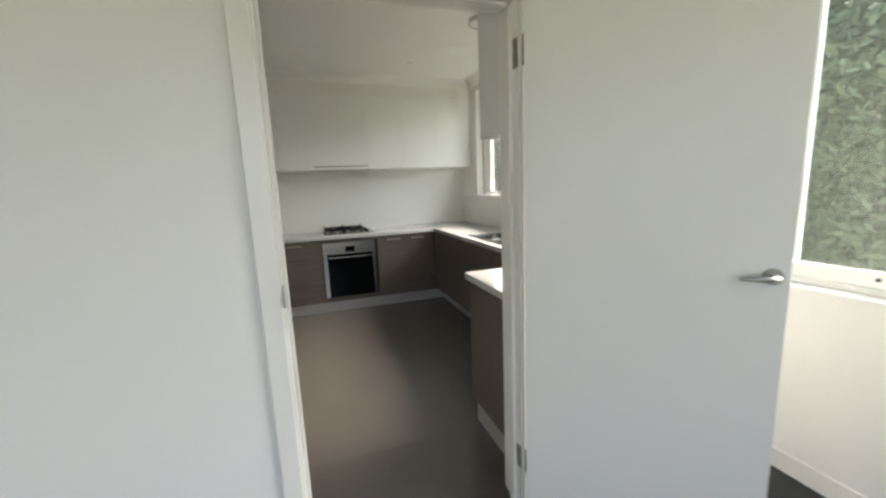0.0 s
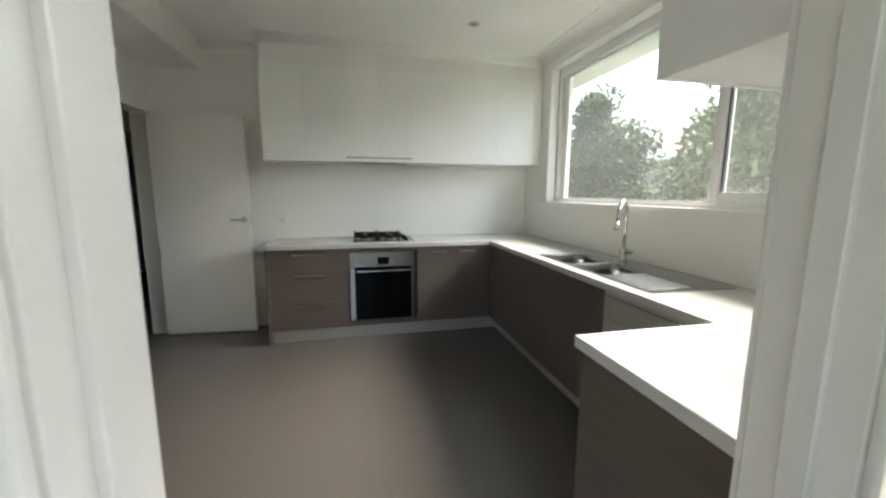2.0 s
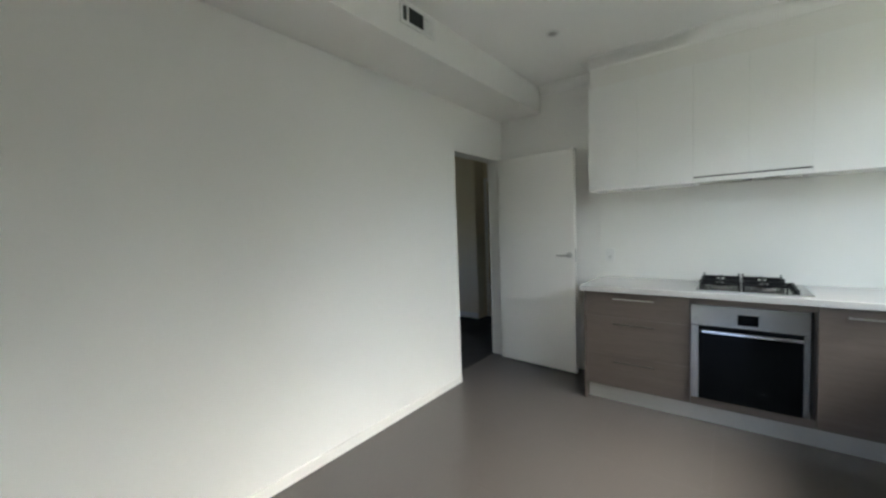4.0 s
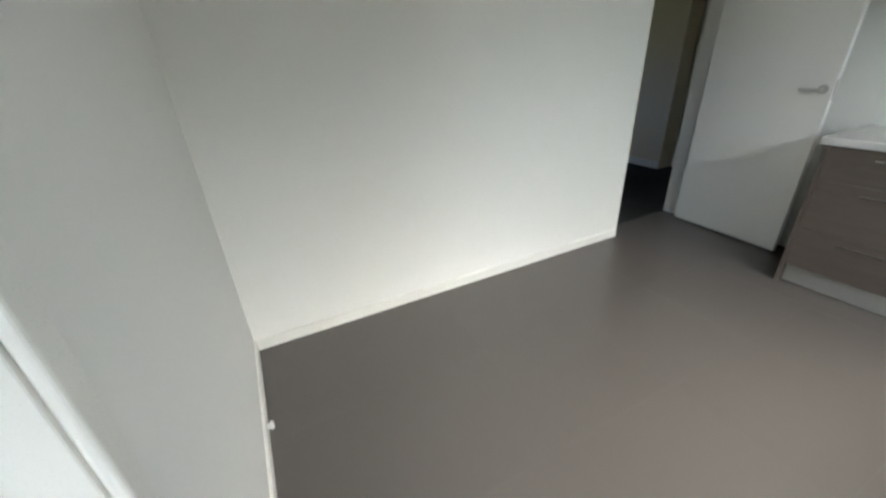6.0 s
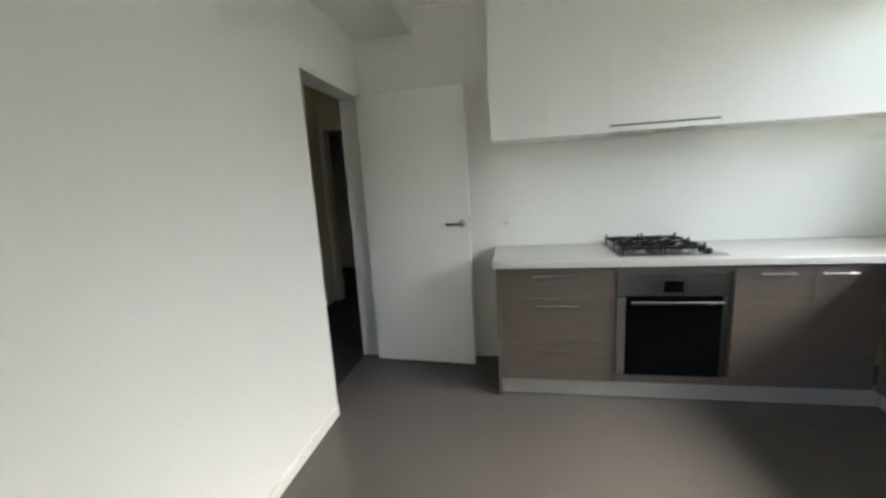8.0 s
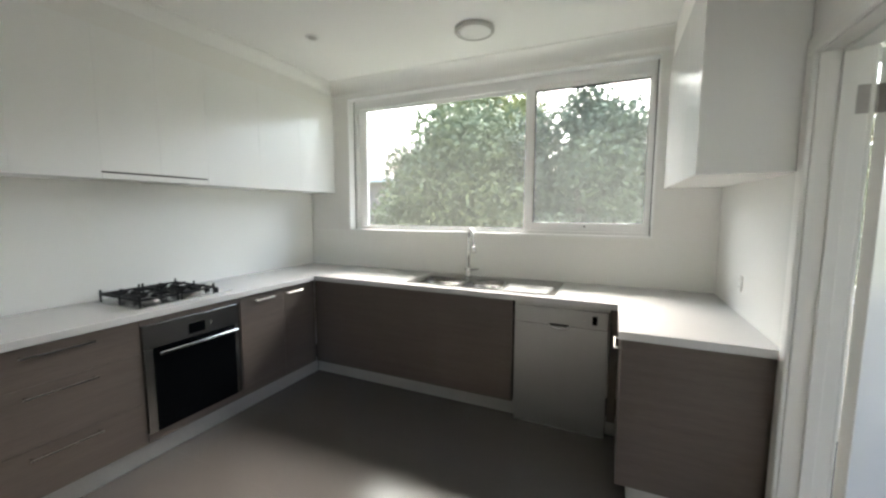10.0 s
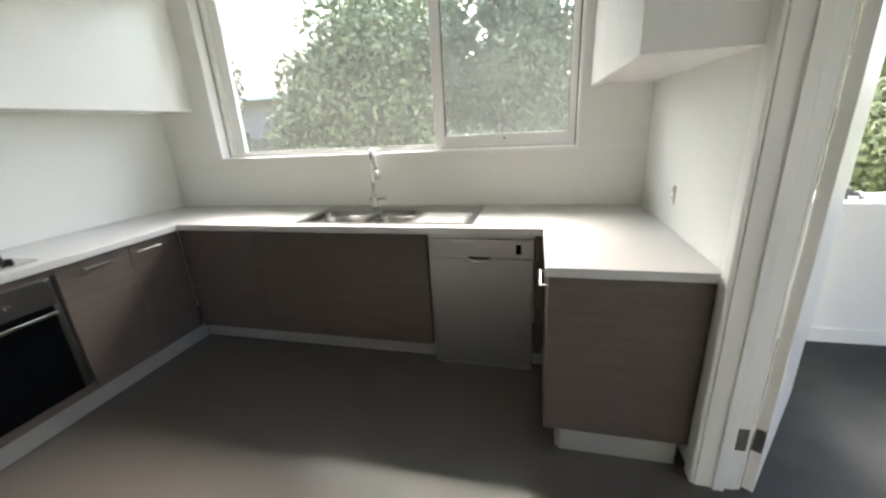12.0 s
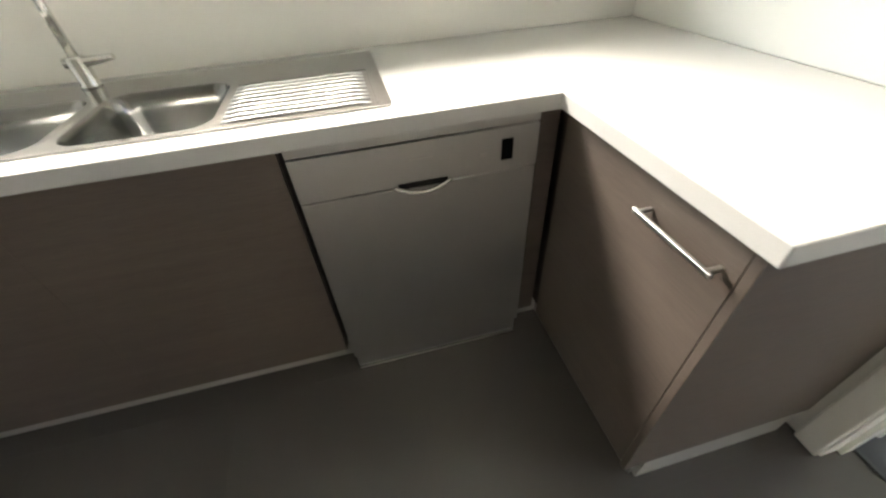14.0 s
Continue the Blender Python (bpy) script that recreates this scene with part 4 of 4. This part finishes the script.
# ---- outside ----
# added overhang, sized to hold back the high sky light from the windows
structure("eave", boxes((E1, E1 + 0.60, RY0 - 0.5, 7.5, 2.69, 2.81), (E1 + 0.60, E1 + 0.70, RY0 - 0.5, 7.5, 2.70, 2.83), bevel=0.004), M_ALU, "white eave and gutter added above the windows to cut sky light", "eave")
structure("roof", boxes((-3.9, E1 + 0.60, RY0 - 0.6, 7.6, CEIL + 0.165, CEIL + 0.30)), M_ROOF, "low reddish roof over the rooms", "roof")
structure("ground", boxes((EX + .24, 400, -400, 400, -0.45, -0.40), (-400, EX + .24, -400, RY0 - .12, -0.45, -0.40), (-400, EX + .24, 7.1, 400, -0.45, -0.40), (-400, -3.3, RY0 - .12, 7.1, -0.45, -0.40)), M_GROUND, "rough green lawn round the house", "ground")


def leaves(name, centre, radii, count, size, seed, mat, parent, lumps=26):
    """A crown of many small leaves, gathered in uneven clumps."""
    rng = np.random.default_rng(seed)
    d = rng.normal(size=(lumps, 3))
    d /= np.linalg.norm(d, axis=1)[:, None]
    lump = d * (0.35 + 0.50 * rng.random((lumps, 1))) * np.array(radii)
    lr = 0.30 + 0.22 * rng.random(lumps)
    which = rng.integers(0, lumps, count)
    q = rng.normal(size=(count, 3))
    q /= np.linalg.norm(q, axis=1)[:, None]
    c = lump[which] + q * (rng.random((count, 1)) ** 0.45) * (lr[which, None] * min(radii) * 1.15)
    u = rng.normal(size=(count, 3)) + np.array((0, 0, -0.3))
    u /= np.linalg.norm(u, axis=1)[:, None]
    w = np.cross(u, rng.normal(size=(count, 3)))
    w /= np.linalg.norm(w, axis=1)[:, None]
    s = size * (0.6 + 0.8 * rng.random((count, 1)))
    v = np.stack([c - u * s, c + w * s * 0.42, c + u * s, c - w * s * 0.42], axis=1).reshape(-1, 3)
    me = bpy.data.meshes.new(name)
    me.from_pydata(v.tolist(), [], [(4 * k, 4 * k + 1, 4 * k + 2, 4 * k + 3) for k in range(count)])
    me.materials.append(mat)
    ob = new(name, me)
    ob.parent = parent
    ob.location = Vector(centre) - parent.matrix_basis.translation
    return tagged(ob, kind="stuff")


def bush(name, x, y, top, radii, count, seed, mat, label, size=0.075, base=-0.4, lumps=26):
    b = thing(name, (x, y, base), label, "tree" if top > 3 else "bush")
    rng = random.Random(seed)
    bm = bmesh.new()
    cz = top - radii[2] - base
    tube(bm, [(0, 0, 0), (0.05, 0.02, cz * 0.35), (0.02, -0.04, cz * 0.8), (0.0, 0.0, cz)], [0.10, 0.085, 0.06, 0.03], 10)
    local_part("trunk", bm, M_BARK, b)
    for k in range(6):
        a = k * 1.05 + rng.random()
        s = rng.uniform(0.25, 0.6) * cz
        e = Vector((math.cos(a) * radii[0] * .6, math.sin(a) * radii[1] * .6, cz + rng.uniform(-.2, .5) * radii[2]))
        bm = bmesh.new()
        tube(bm, [(0.03, 0, s), e * 0.5 + Vector((0, 0, s * .5)), e], [0.045, 0.03, 0.012], 8)
        local_part("limb", bm, M_BARK, b)
    leaves("crown", (x, y, top - radii[2]), radii, count, size, seed, mat, b, lumps)
    return b


bush("garden_tree", 7.1, 3.1, 3.36, (1.4, 1.72, 1.9), 74000, 3, M_LEAF, "large rounded green leafy shrub outside the window", 0.054, lumps=60)
bush("garden_tree", 7.0, 7.7, 4.25, (1.0, 2.5, 2.3), 70000, 5, M_LEAF2, "tall dense green shrub beside the lawn", 0.05, lumps=44)
bush("garden_tree", 6.9, 1.15, 3.5, (1.1, 1.2, 1.95), 62000, 8, M_LEAF2, "dark green leafy shrub below the windows", 0.052, lumps=34)
bush("garden_tree", 7.4, -3.6, 2.4, (1.1, 1.7, 1.4), 26000, 11, M_LEAF, "green leafy shrub outside the front room", 0.05, lumps=34)
bush("garden_tree", 9.3, -4.4, 3.75, (1.6, 2.2, 1.6), 26000, 13, M_LEAF3, "yellowing autumn tree behind the shrub", 0.06, lumps=40)
bush("garden_tree", 10.4, 3.9, 5.3, (1.5, 1.9, 2.0), 30000, 17, M_LEAF4, "yellow-green tree above the shrubs", 0.06, lumps=40)

fence = thing("fence", (9.9, 2.0, -0.4), "weathered grey-brown timber paling fence", "fence")
shared = None
for k in range(150):
    y = -7.0 + k * 0.118
    if shared is None:
        shared = mesh_of("paling", boxes((-0.009, 0.009, -0.052, 0.052, 0, 1.75)), M_FENCE)
    p = new("paling", shared)
    p.parent = fence
    p.location = (0.0 + 0.004 * math.sin(k * 2.3), y - 2.0, 0.012 * math.sin(k * 1.7))
for z in (0.35, 1.4):
    local_part("rail", boxes((0.012, 0.05, -9.1, 8.8, z, z + 0.08)), M_FENCE, fence)

house = thing("neighbour_house", (13.5, 10.0, -0.4), "pale neighbouring house with a reddish tiled roof", "house")
part("wall", boxes((11.0, 18.0, 5.9, 15.0, -0.4, 2.42)), M_BRICK, house)
bm = bmesh.new()
v = [bm.verts.new(c) for c in ((10.5, 5.4, 2.4), (18.5, 5.4, 2.4), (18.5, 15.5, 2.4), (10.5, 15.5, 2.4), (14.5, 8.9, 4.1), (14.5, 12.0, 4.1))]
for f in ((0, 1, 4), (1, 2, 5, 4), (2, 3, 5), (3, 0, 4, 5), (3, 2, 1, 0)):
    bm.faces.new([v[k] for k in f])
part("roof", bm, M_ROOF, house)
part("gutter", boxes((10.42, 10.52, 5.3, 15.6, 2.32, 2.44), bevel=0.02), M_ALU, house)

# ---- floor tiles ----
kitchen_floor = bpy.data.objects["floor"]
TS, GAP = 0.600, 0.0007
cuts_x = [0.05 + TS * k for k in range(-1, 8)]
cuts_y = [1.07 + TS * k for k in range(-2, 6)]
cache = {}
for x0 in cuts_x:
    for y0 in cuts_y:
        a, b = max(x0, -0.15), min(x0 + TS, EX)
        c, d = max(y0, -0.11), min(y0 + TS, NY)
        if b - a < 0.02 or d - c < 0.02:
            continue
        key = (round(b - a, 4), round(d - c, 4))
        if key not in cache:
            w, h = (b - a) / 2 - GAP / 2, (d - c) / 2 - GAP / 2
            bm = boxes((-w, w, -h, h, -0.0006, 0.0), bevel=0.00012)
            cache[key] = mesh_of("tile", bm, M_TILE)
        t = new("tile", cache[key])
        t.parent = kitchen_floor
        t.location = ((a + b) / 2, (c + d) / 2, 0.0)
